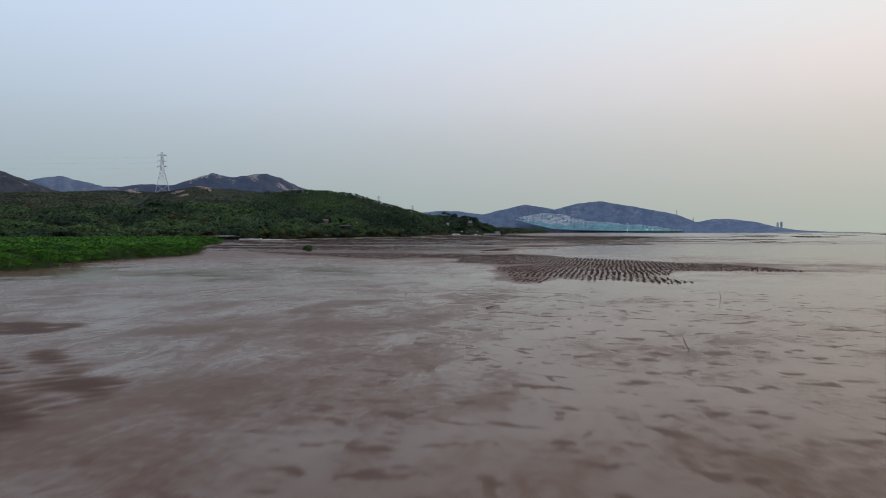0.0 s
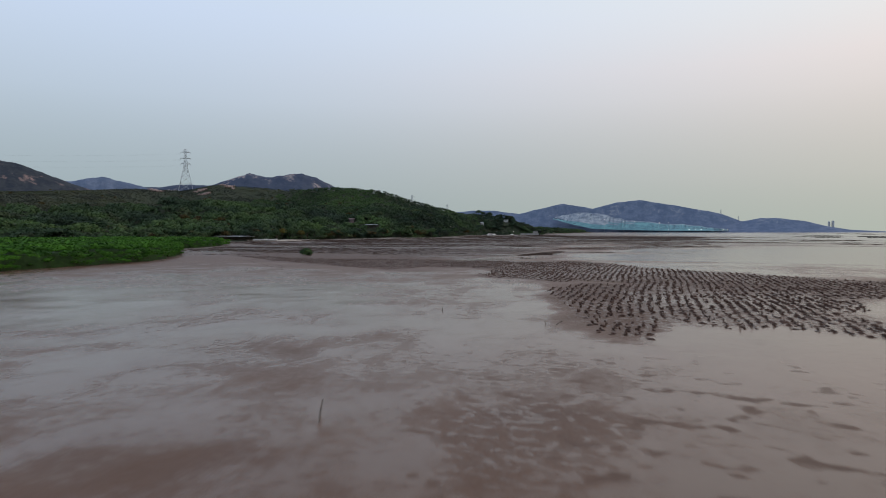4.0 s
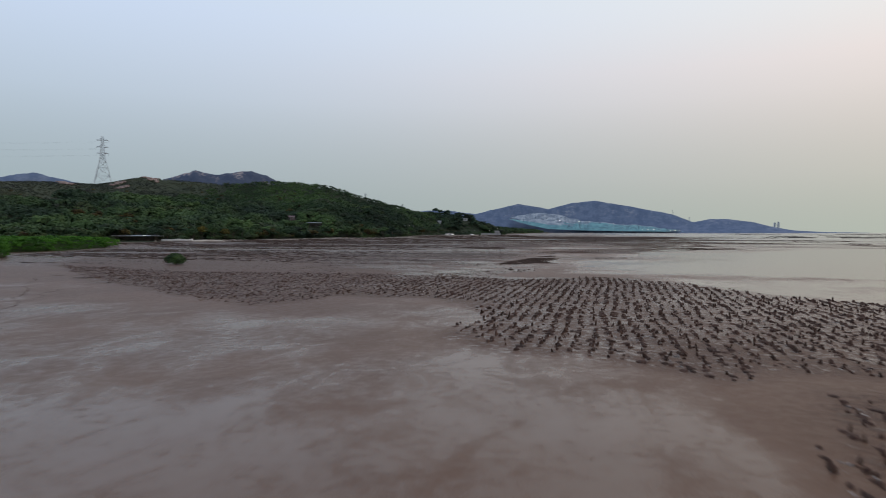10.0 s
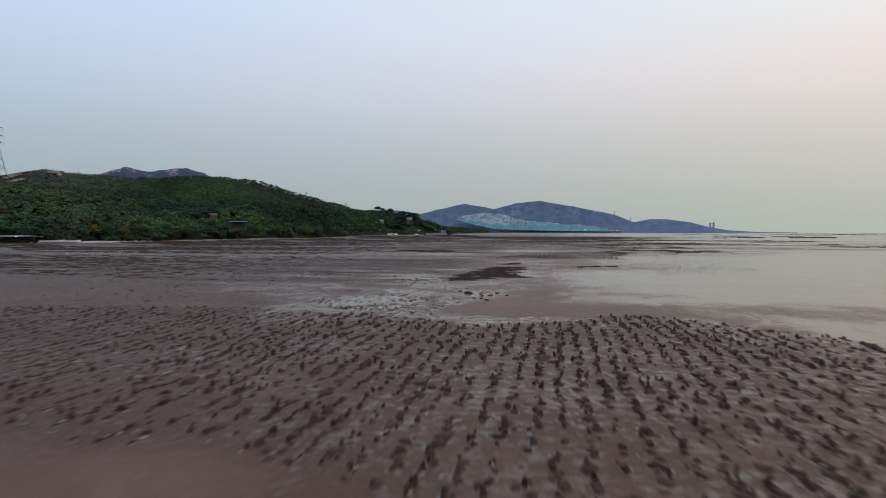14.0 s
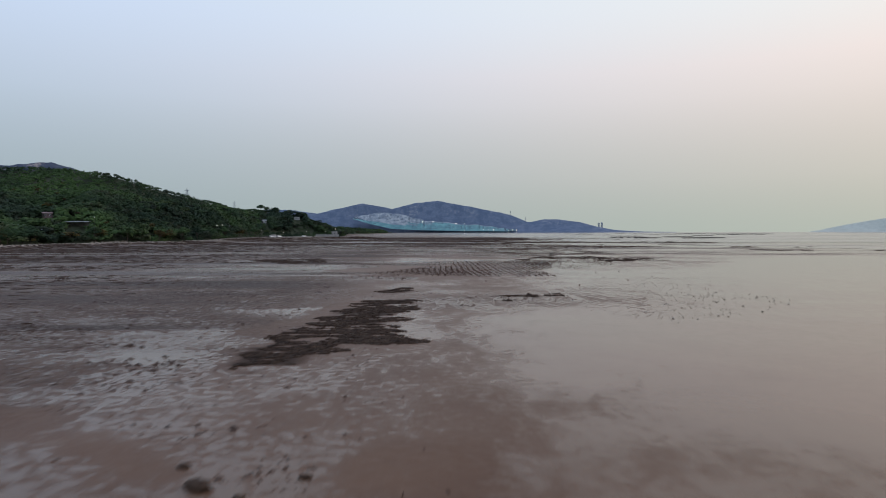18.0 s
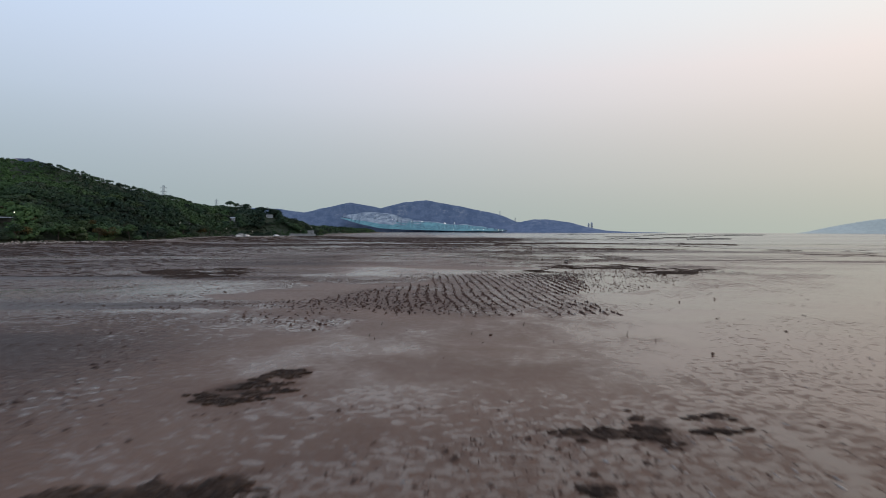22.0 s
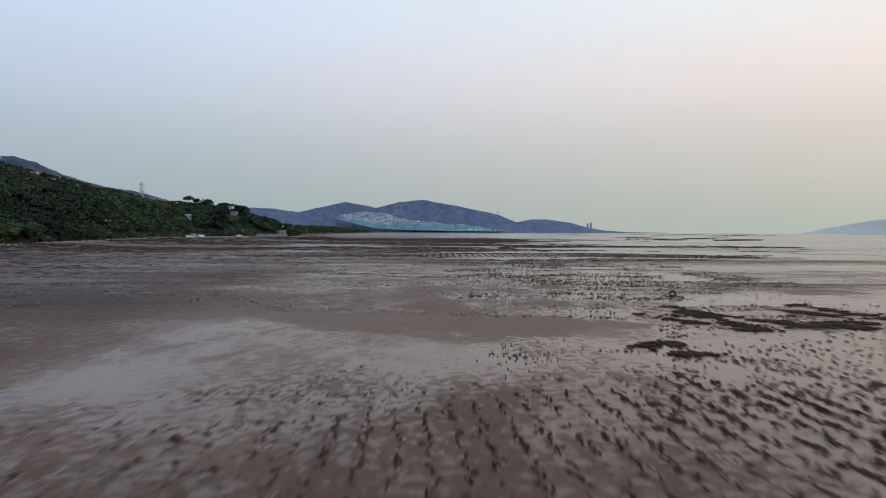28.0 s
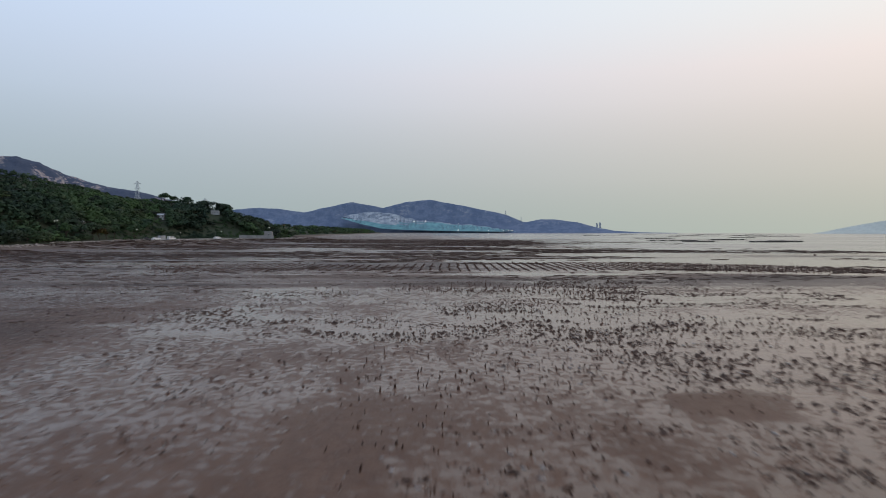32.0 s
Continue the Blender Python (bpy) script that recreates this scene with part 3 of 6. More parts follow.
FIELD_C = [(-37.7, 286.5), (-36.1, 294.6), (-32.1, 302.9), (-27.1, 304.9), (-26.8, 318.2), (-17.9, 323.1), (-9.5, 326), (-4.6, 319.5), (-5.2, 309.8), (-8.4, 298.7), (-11, 291.2), (-11.5, 285), (-11.6, 276), (-14.1, 276.4), (-16.5, 274.7), (-18.1, 280.4), (-21.1, 275.3), (-23.1, 275), (-25.5, 277.1), (-29.6, 277.2), (-33.3, 279.4)]
SPECK_R = [(-5.1, 271.2), (11.4, 277.9), (18.8, 265.2), (-11.8, 225.7), (-12.9, 230.7), (-13.5, 240.5), (-19.6, 244.8), (-15.8, 253.1)]
FAR_R = [(16.6, 373.5), (78.8, 342.8), (27.3, 276.3), (3.9, 281.9), (-3.1, 296)]
DARK_R = [(-28.3, 233.3), (-23.4, 233.2), (-23.9, 225.9), (-26, 219.5), (-28.7, 219.6)]
FIELD_CL = [(-51.8, 281.2), (-46.8, 287.7), (-38, 287.5), (-33.3, 279.4), (-32.7, 274.2), (-32.9, 269.9), (-35, 267.6), (-37.9, 269), (-44, 271.5)]
FIELD_CM = [(-33.4, 298.7), (-37.7, 292.4), (-38.3, 287.8), (-41.9, 284.5), (-39.3, 280.2), (-33.7, 278.8), (-30.5, 279.4), (-27.1, 277.2), (-24.9, 276.7), (-25.6, 291.9)]
FIELD_CE = [(-11, 331.1), (-4.6, 333.8), (5.9, 334.8), (11.7, 323.6), (8.2, 308.7), (-2.4, 296.3), (-13.3, 294.3), (-12.1, 303), (-7.9, 325.7)]
FIELD_CS = [(-19, 334.6), (-11.1, 334.4), (-7.5, 333), (-2.2, 327.6), (1, 323.2), (-4.8, 314.8), (-19.8, 315.3), (-19.9, 321.6)]
BARE_C = [(-45.3, 309.3), (-34.4, 304.5), (-31.2, 305.3), (-28.6, 308.7), (-25.8, 311.3), (-26.9, 305.3), (-27.5, 303.4), (-31.3, 303.3), (-32.5, 300.9), (-33.9, 298), (-35.5, 295.5)]
BARE_S = [(-45.4, 280.9), (-34, 279), (-30.5, 279.4), (-27.1, 277.2), (-24.2, 276.3), (-21.4, 275.9), (-21.8, 274.2), (-39.3, 274.9)]
MUD_CL = [(-51.9, 291), (-45.7, 297.7), (-38.5, 305), (-30.8, 305.8), (-32.7, 300.2), (-38, 287.5), (-45, 287.6), (-49.3, 286.7)]
WET_A = [(-53.8, 332.5), (-51.7, 341.5), (-32.5, 346.8), (-30.3, 338.3), (-17.6, 333.3), (-17.4, 327.7), (-21.2, 323.2), (-25.1, 316.3), (-28.4, 315.5), (-36.1, 318.8), (-42.4, 316.9), (-49.2, 317.2)]
FIELD_CW = [(-57.8, 315.6), (-49.5, 317.6), (-41.9, 316), (-34.8, 316.7), (-29, 314.6), (-26.1, 311), (-28.7, 308.9), (-31.3, 305.5), (-34.5, 304.7), (-40.5, 307.9), (-49, 306.1)]
WEED_F = [(-75.5, 330.6), (-66.2, 337.5), (-60, 338.9), (-56.6, 330), (-55.1, 316.9), (-59.9, 315), (-62.9, 313.2)]
WET_S = [(-65.7, 350.4), (-37.2, 350.1), (-30.2, 341.4), (-23, 339), (-18.7, 334.6), (-20, 325), (-24.6, 325.8), (-27.6, 325.5), (-29.7, 323.2), (-35.8, 318.3)]
MUD_S = [(-36.3, 347.2), (-31.8, 348.5), (-22.5, 347.1), (-20.9, 343.4), (-5.9, 341), (-6.9, 334.3), (-11.1, 334.4), (-23, 339), (-30.9, 341.4)]
WEED_D = [(-4.4, 345.5), (-1.7, 350.6), (1.4, 351.9), (1.9, 347.6), (3.4, 343), (6.2, 341.4), (10.9, 340.7), (8.9, 338.5), (3.7, 338), (0.3, 338.1), (-2.4, 339.4), (-3, 342.7)]
WEED_H = [(13.3, 344.8), (19.6, 340.4), (25.4, 335.3), (13.7, 320.6), (10.7, 324.3), (9.8, 331.4)]
WEED_E = [(-8.9, 332.4), (-6.8, 333.3), (-6.2, 331.8), (-5.6, 330.4), (-6.6, 329.1), (-7.5, 330.1)]
WEED_G = [(8.8, 349.6), (13.4, 352.8), (15.9, 346.6), (12.7, 342.9), (9, 345.4)]
SAND_D = [(6.8, 361), (16.2, 363.4), (22.3, 358.7), (27.6, 356.5), (18.5, 346.6), (13.1, 351.1), (7.1, 352.9), (1.1, 351.2)]
BARE_D = [(-33.2, 347.3), (-21.4, 345.7), (-14.9, 344), (-6.4, 343.7), (-5.4, 342), (-6.6, 340.4), (-13.8, 341.1), (-19.3, 341.9), (-23.6, 340.4), (-29.1, 342.8)]
FIELD_D = [(-53.9, 371.4), (-53.6, 404), (-32.4, 414.1), (-0.3, 403.7), (15.2, 388.4), (9.8, 370.2), (-1.1, 353.1), (-5.7, 344), (-14.8, 344.5), (-21.6, 345.9), (-23.4, 347.9), (-31.4, 348.6), (-36.1, 348.3), (-46.1, 351.7)]
DRY_D1 = [(-24.7, 362.6), (-23.5, 376.4), (-21.4, 370.8), (-18.4, 358.4), (-19, 347.8), (-21.5, 347.8), (-23.9, 352.3)]
DRY_D2 = [(-12.2, 367.5), (-9.5, 366.1), (-7.2, 355.5), (-7.7, 350.6), (-10.2, 352.6), (-12.2, 356.4)]
WET_D1 = [(-42.6, 389.9), (-42.7, 401.8), (-36.1, 406.1), (-24, 402.9), (-21.1, 410.1), (-10.5, 407.4), (-5.7, 400.6), (-2.3, 395.2), (-7, 388.2), (-12.7, 390.8), (-18.8, 385), (-29.2, 388.5), (-36.2, 386.3)]
DRY_D3 = [(-7.9, 372.7), (-4.5, 373.1), (-2, 371.6), (-4.9, 368), (-8.1, 367.7), (-8.7, 370)]
FIELD_DL = [(-84, 376.8), (-65.8, 385.1), (-50.4, 379.3), (-39.2, 359), (-42.1, 351.7), (-54.3, 351.8), (-59.9, 348.3)]
FIELD_DP = [(-27.6, 379.1), (-24.5, 384.1), (-21.8, 386.1), (-20.6, 377.5), (-14.4, 378.8), (-9.5, 376), (-10.6, 370.8), (-15.5, 370.5), (-19.3, 371.4), (-24, 372.9)]
FIELD_F = [(-34.1, 418.4), (-23.5, 429), (-11.6, 434), (3.3, 428.9), (9.9, 439.7), (10.6, 428.9), (5.2, 409.5), (1.1, 408), (-3.4, 413.7), (-15.3, 416.4), (-23, 415.6), (-30.4, 413.9)]
FIELD_E = [(-76, 472.2), (-53.3, 483.3), (-25.5, 478), (-11.6, 486.9), (18.1, 490.6), (33.1, 490.8), (57.1, 479), (73, 461.7), (65.6, 451.5), (43.6, 453.3), (23.3, 461.4), (10.6, 459.2), (-13.2, 457), (-31.5, 456.9), (-57.4, 452.9), (-66.7, 449.3)]
ROW_D = [(-19.1, 346.2), (-14.5, 345.7), (-5.7, 345.1), (-6.3, 344.2), (-14.8, 344.5), (-19.1, 345)]
FIELD_G = [(-120, 190), (-86, 181), (-50, 184), (-46, 200), (-52, 226), (-130, 232)]
FIELD_H = [(-4, 341), (10, 350), (20, 366), (34, 352), (20, 326), (8, 321), (1.5, 335)]
DARK_A = [(-46, 37), (-40.6, 37.2), (-36.6, 36.9), (-36.0, 32.8), (-40, 31.8), (-44, 33)]
DARK_B = [(-32, 28.2), (-26, 26.4), (-24.4, 23.4), (-26, 20.5), (-31, 24)]
DARK_C = [(-27, 22), (-23.3, 24), (-21.0, 21.8), (-20.2, 19.1), (-19, 16.4), (-21.5, 15.5), (-25, 18.5)]
CREEK_A = [(-96, 163), (-80, 147), (-72, 139), (-66, 132.4), (-60.5, 126)]
CREEK_B = [(-79.6, 150.9), (-74.3, 143.1), (-70.7, 137.3)]
BASIN = [(-10, 205), (40, 190), (140, 260), (140, 380), (60, 345), (20, 300), (2, 262), (-14, 230)]
CHANNEL = [(-400, 60), (-100, 60), (-75, 150), (-118, 190), (-165, 232), (-190, 300), (-205, 330), (-240, 330)]
MANG = [(-104, 82), (-101, 93), (-112, 111), (-111, 140), (-126, 172), (-147, 201), (-172, 224), (-190, 232), (-186, 250), (-193, 275), (-206, 297), (-245, 322), (-300, 230), (-350, 110), (-390, -60), (-240, -60), (-150, 30)]


def flat_height(x, y):
    """How high the flat lies: level out on the mud, rising to the shore."""
    d, _ = line_dist(x, y, SHORE)
    d = np.where(inside(x, y, LAND), 0, d)
    top = 1.2 + 1.4 * smooth(540, 660, y)
    return top * smooth(42, 0, d) + (fbm(x, y, 9, 3, 5) - 0.5) * 0.10


def grown(lo, hi, first, rate, start, step):
    """Grid lines: even from lo to hi, then wider and wider out to start and first."""
    mid = np.arange(lo, hi, step)
    left, right, s = [], [], step
    p = lo
    while p > start:
        s *= rate
        p -= s
        left.append(p)
    p, s = mid[-1], step
    while p < first:
        s *= rate
        p += s
        right.append(p)
    return np.concatenate([left[::-1], mid, right])


def bank_mask(x, y):
    """Low banks of lumpy mud that lie in streaks across the flat, thick towards the shore and thin out to sea."""
    n_ = 0.62 * fbm(x * 0.14 + 0.02 * y, y, 26, 4, 144) + 0.38 * fbm(x * 0.2, y, 7, 3, 145)
    inland = smooth(50, -80, x - 0.12 * (y - 250))
    level = 0.60 - 0.19 * inland - 0.04 * smooth(420, 480, y) * smooth(120, 20, x)
    m_ = smooth(level, level + 0.06, n_)
    m_ = m_ * smooth(14, 32, np.maximum(np.abs(x + 24) * np.where((x < -24) & (y > 205), 1.25, 1.0), y - 405)) * smooth(150, 200, y + np.clip(x + 60, -200, 0) * 0.15)
    m_ = m_ * (1 - smooth(-8, 2, signed(x, y, MANG))) * (1 - smooth(0, 12, signed(x, y, CHANNEL)))
    m_ = m_ * np.maximum(smooth(5, -15, x), smooth(330, 390, y))
    return m_ * (1 - smooth(200, 420, x)) * smooth(1500, 900, y)


def weed_streaks(x, y):
    """Weed lies in thin streaks across the flat, torn into tufts."""
    across, along = fbm(x * 0.34 + 0.05 * y, y * 1.7, 2.6, 3, 71), fbm(x * 1.5 + 0.3 * y, y * 0.6, 2.6, 3, 73)
    return 0.60 * np.where(y > 335, along, across) + 0.40 * fbm(x * 0.7, y * 1.3, 0.9, 2, 76)


gx = grown(-62, 26, 4990, 1.06, -3600, 0.62)
gy = grown(14, 412, 4960, 1.05, -600, 0.62)
X, Y = np.meshgrid(gx, gy)
wx = X + (fbm(X, Y, 7, 3, 21) - 0.5) * 9
wy = Y + (fbm(X, Y, 7, 3, 31) - 0.5) * 9
fx_, fy_ = (fbm(X, Y, 1.9, 3, 23) - 0.5) * 3.2, (fbm(X, Y, 1.9, 3, 33) - 0.5) * 3.2


def patch(poly, soft, ragged=0.42):
    """1 inside a stretch of the flat, 0 outside, with a ragged soft edge."""
    return smooth(-soft, soft, signed(X + (wx - X) * ragged + fx_ * min(1, ragged * 2), Y + (wy - Y) * ragged + fy_ * min(1, ragged * 2), poly))


field_mask = np.zeros_like(X)
for poly, amount in ((FIELD_A, 0.9), (DARK_W, 0.6), (FIELD_C, 0.6), (FIELD_CL, 0.3), (FIELD_CM, 0.5), (FIELD_CW, 0.8), (FIELD_CE, 0.15), (FIELD_D, 0.3), (FIELD_DL, 0.6), (FIELD_DP, 0.4), (FIELD_E, 0.8), (FIELD_F, 0.6), (FIELD_B, 0.3), (FIELD_G, 0.6), (FIELD_H, 0.5)):
    field_mask = np.maximum(field_mask, amount * patch(poly, 1.6, 0.3))
WEEDS = ((WEED_A, 0.39), (WEED_A2, 0.45), (WEED_B, 0.40), (WEED_C, 0.54), (WEED_C2, 0.52), (WEED_D, 0.44), (WEED_E, 0.46), (WEED_F, 0.44), (WEED_G, 0.48), (WEED_H, 0.50))
weed_mask = np.zeros_like(X)
for poly, cut_ in WEEDS:
    weed_mask = np.maximum(weed_mask, 0.9 * patch(poly, 0.5, 0.18) * smooth(cut_, cut_ + 0.08, weed_streaks(X, Y)))
for poly in (DARK_A, DARK_B, DARK_C):
    weed_mask = np.maximum(weed_mask, 0.55 * patch(poly, 0.6, 0.2) * smooth(0.48, 0.58, fbm(X * 0.35, (Y + X * 0.5) * 1.5, 2.0, 3, 81)))
shore_d, _ = line_dist(X, Y, SHORE)
land = inside(X, Y, LAND)
shore_mask = np.where(land, 1.0, smooth(26, 4, shore_d + (fbm(X, Y, 25, 3, 8) - 0.5) * 30))
far_mask = bank_mask(X, Y)
# where the flat lies in long narrow bands of water and mud
streaky = np.maximum(smooth(-38, -56, X) * smooth(175, 225, Y), smooth(395, 440, Y))
streaky = np.maximum(streaky, 0.6 * smooth(10, 26, X) * smooth(300, 350, Y)) * (1 - smooth(0, 12, signed(X, Y, CHANNEL))) * (1 - shore_mask)
# blotches by the start
spots = smooth(92, 66, Y) * smooth(-24, -4, X)
film = 0.24 + 0.16 * smooth(38, 80, Y) - 0.26 * smooth(104, 126, Y) + 0.36 * (fbm(X, Y * 1.15, 24, 4, 3) - 0.5) + 0.34 * (fbm(X, Y, 6, 3, 13) - 0.5)
film = film + 0.30 * smooth(20, 140, X - 0.1 * (Y - 200)) + 0.30 * smooth(-24, 2, X) * smooth(170, 205, Y) + 0.16 * smooth(-14, 0, X) * smooth(100, 70, Y)
film = film + (0.55 * (fbm(X * 0.6, Y * 1.2, 8, 3, 161) - 0.5) - 0.06) * smooth(335, 350, Y) * smooth(470, 430, Y) - 0.14 * smooth(-43, -54, X) * smooth(150, 185, Y) * smooth(225, 205, Y)
film = film + (0.26 * smooth(-24, -10, X) - 0.12 * smooth(-30, -42, X)) * smooth(136, 150, Y) * smooth(190, 178, Y)
mottle = 0.10 + 0.35 * smooth(165, 190, Y) * np.maximum(smooth(-26, -36, X), smooth(234, 246, Y)) + 0.30 * smooth(330, 352, Y) + 0.55 * smooth(-38, -48, X) * smooth(175, 205, Y)
mottle = mottle - 0.36 * smooth(-42, -36, X) * smooth(249, 254, Y) * smooth(280, 274, Y)
film = film + 0.12 * smooth(-20, -12, X) * smooth(244, 250, Y) * smooth(300, 285, Y) + 0.08 * smooth(-38, -32, X) * smooth(246, 252, Y) * smooth(274, 266, Y)
film = film + 0.24 * smooth(-31, -24, X) * smooth(186, 194, Y) * smooth(240, 230, Y)
film = film + 0.12 * smooth(430, 480, Y) + 0.10 * smooth(-14, -6, X) * smooth(276, 284, Y) * smooth(420, 400, Y)
# stretch of the flat, how much wetter, how lumpy (None: as around), softness of the edge
for poly, gain, lumpy, soft_ in (
        (BASIN, 0.30, None, 6), (BAR_A, -0.20, None, 1.0), (DARKMUD_A, -0.22, 0.5, 1.5), (FIELD_A, -0.10, 0.40, 2.0), (MARGIN_A, -0.30, 0.0, 1.5), (POOL_A, 0.10, 0.1, 2.5), (SHORE_A, 0.08, 0.1, 2.5), (DARK_W, -0.32, 0.5, 3.0),
        (SPECK_A, 0.22, 1.0, 2.0), (SPECK_B, 0.22, 0.8, 2.5), (TONGUE_A, -0.45, 0.05, 1.0), (TONGUE_W, -0.35, 0.1, 1.0), (SPECK_C, 0.22, 0.9, 2.5), (BROWN_B, -0.30, 0.15, 1.0),
        (BROWN_C, -0.40, 0.0, 0.7), (WETL_A, 0.22, 0.4, 1.5), (WETR_A, 0.14, 0.25, 0.7), (BAND_A, -0.50, 0.0, 0.8), (FIELD_BE, 0.04, 0.8, 3.0), (FIELD_B, 0.10, 1.0, 2.0),
        (FIELD_CL, 0.08, 0.7, 1.5), (FIELD_C, -0.02, 0.75, 1.5), (FIELD_CM, -0.28, 0.5, 1.5), (FIELD_CE, 0.42, 0.3, 2.0), (SPECK_R, -0.12, 0.7, 2.5), (FAR_R, -0.14, 0.45, 4.0), (DARK_R, -0.05, 0.15, 3.0), (FIELD_CW, 0.05, 1.0, 1.0), (FIELD_CS, 0.18, 0.6, 2.0), (MUD_CL, -0.40, 0.1, 1.0),
        (BARE_S, -0.30, 0.1, 1.5), (BARE_C, -0.60, 0.0, 0.7), (WET_A, 0.20, 0.75, 1.5), (WET_S, 0.0, 0.12, 2.0), (MUD_S, -0.2, 0.25, 1.0), (FIELD_D, 0.07, 0.58, 2.0),
        (BARE_D, -0.40, 0.0, 1.0), (DRY_D1, -0.26, 0.6, 1.6), (DRY_D2, -0.26, 0.6, 1.4), (DRY_D3, -0.50, 0.2, 0.8), (WET_D1, 0.24, 0.6, 1.5), (SAND_D, 0.40, 0.1, 1.5)):
    m_ = patch(poly, soft_)
    film = film + gain * m_
    if lumpy is not None:
        mottle = mottle + (lumpy - mottle) * m_
film = film - 0.9 * weed_mask - 1.2 * shore_mask - 0.25 * smooth(130, 10, shore_d)
Z = flat_height(X, Y) - 0.06 * smooth(0.2, 0.7, film)
Z = Z + field_mask * (fbm(X, Y, 1.6, 2, 90) - 0.5) * 0.10
Z = np.where(land, Z - 0.8, Z)
me = shade_smooth(grid_mesh("ground", X, Y, Z))
for nm, val in (("film", film), ("field", field_mask), ("weed", weed_mask), ("shore", shore_mask), ("far", far_mask), ("mottle", mottle), ("streaky", streaky), ("spots", spots)):
    set_attr(me, nm, val)
setting("ground", me, MUD, "wet brown tidal mudflat with pools and lumpy dark mud", "mudflat")


def ground_at(x, y):
    return flat_height(np.asarray(x, float), np.asarray(y, float))


# the sea beyond the flat
sxg = np.concatenate([np.arange(30, 400, 14), np.arange(400, 4900, 60)])
syg = np.concatenate([np.arange(330, 900, 10), np.arange(900, 4900, 55)])
SX, SY = np.meshgrid(sxg, syg)
edge = SX - 75 - 60 * (fbm(SX, SY, 120, 4, 61) - 0.5) - np.where(SY < 560, (560 - SY) * 0.55, 0) + np.clip(SY - 700, 0, 900) * 0.06
open_sea = edge > 0
sea = shade_smooth(grid_mesh("sea", SX, SY, np.full_like(SX, 0.045), open_sea & (fbm(SX * 0.3, SY, 60, 3, 77) > 0.36)))
setting("water", sea, SEA, "shallow silvery sea beyond the mudflat", "sea")


# ---- hills and distance ----
KNOLLS = ((-177.5, 714, 2.6, 9), (-156, 746, 6.4, 11), (-183.3, 746, 3.2, 9), (-225.2, 517, 2.0, 12))


def hill_height(x, y):
    ds, _ = line_dist(x, y, SHORE)
    dr, w = line_dist(x, y, RIDGE)
    top = np.interp(w, np.arange(len(RIDGE)), [p[2] for p in RIDGE])
    k = ds / (ds + dr + 1e-6)
    z = top * (k ** 1.15) * (1 + 0.9 * (fbm(x, y, 110, 3, 4) - 0.5) * np.minimum(1, 2.2 * (1 - k))) * (1 + 0.55 * (fbm(x * 1.6, y, 52, 2, 47) - 0.5) * np.minimum(1, 2.6 * (1 - k)))
    rise = 1.2 + 1.4 * smooth(540, 660, y)
    z = rise + np.maximum(z - 0.5, 0) * smooth(7, 26, ds)
    for cx, cy, up, wide_ in KNOLLS:
        z = z + up * np.exp(-((x - cx) ** 2 + (y - cy) ** 2) / (2 * wide_ ** 2))
    return z


hx = np.concatenate([np.arange(-1500, -700, 25), np.arange(-700, -80, 7)])
hy = np.concatenate([np.arange(-450, 1000, 8), np.arange(1000, 2680, 30)])
HX, HY = np.meshgrid(hx, hy)
hill_land = inside(HX, HY, LAND)
HZ = np.where(hill_land, hill_height(HX, HY), -0.6)
me = shade_smooth(grid_mesh("hillside", HX, HY, HZ, hill_land))
setting("hillside", me, SCRUB, "scrub-covered hillside rising from the shore", "hillside")

rng = np.random.default_rng(11)
n_try = 36000
tx = rng.uniform(-720, -95, n_try)
ty = np.where(rng.random(n_try) < 0.85, rng.uniform(130, 900, n_try), rng.uniform(900, 2500, n_try))
dsh, _ = line_dist(tx, ty, SHORE)
dri, _ = line_dist(tx, ty, RIDGE)
FRONT = SHORE[1:] + [(q[0], q[1]) for q in RIDGE[::-1]]
ok = inside(tx, ty, LAND) & (dsh > 5) & (inside(tx, ty, FRONT) | (dri < 10)) & (dsh < 300)
keepers = rng.random(n_try) < np.where(fbm(tx, ty, 45, 3, 9) > 0.36, 0.42, 0.28) * np.where(ty > 900, 0.8, 1.0)
# open ground round the houses, the road and the tower
for cx, cy, cr in ((-252, 535, 7), (-178, 713, 7), (-156, 742, 8), (-225, 516, 8), (-481, 590, 22), (-492, 558, 8), (-434, 558, 7), (-420, 547, 7), (-420, 581, 8), (-238, 486, 6), (-247, 361, 9), (-183, 743, 5), (-176, 624, 5)):
    ok &= np.hypot(tx - cx, ty - cy) > cr
ok &= ~((dsh < 16) & (ty > 640) & (ty < 745))
tx, ty = tx[ok & keepers], ty[ok & keepers]
dsh, _ = line_dist(tx, ty, SHORE)
ht = hill_height(tx, ty)
kinds = [leaf_ball(rng, 7, 30, 0.85, 0.52, 0.17) for _ in range(9)]
size = np.clip(np.exp(rng.normal(1.28, 0.30, len(tx))), 1.4, 6.0) * np.where(dsh < 40, 0.85, 1.0) * (1 - 0.62 * smooth(16, 36, ht)) * np.where(ty > 900, 1.5, 1.0)
dri, _ = line_dist(tx, ty, RIDGE)
size = size * (0.6 + 0.4 * smooth(4, 40, dri))
tall = rng.uniform(0.45, 0.8, len(tx))
# gaps through which the houses are seen from the water
open_ = np.ones(len(tx), bool)
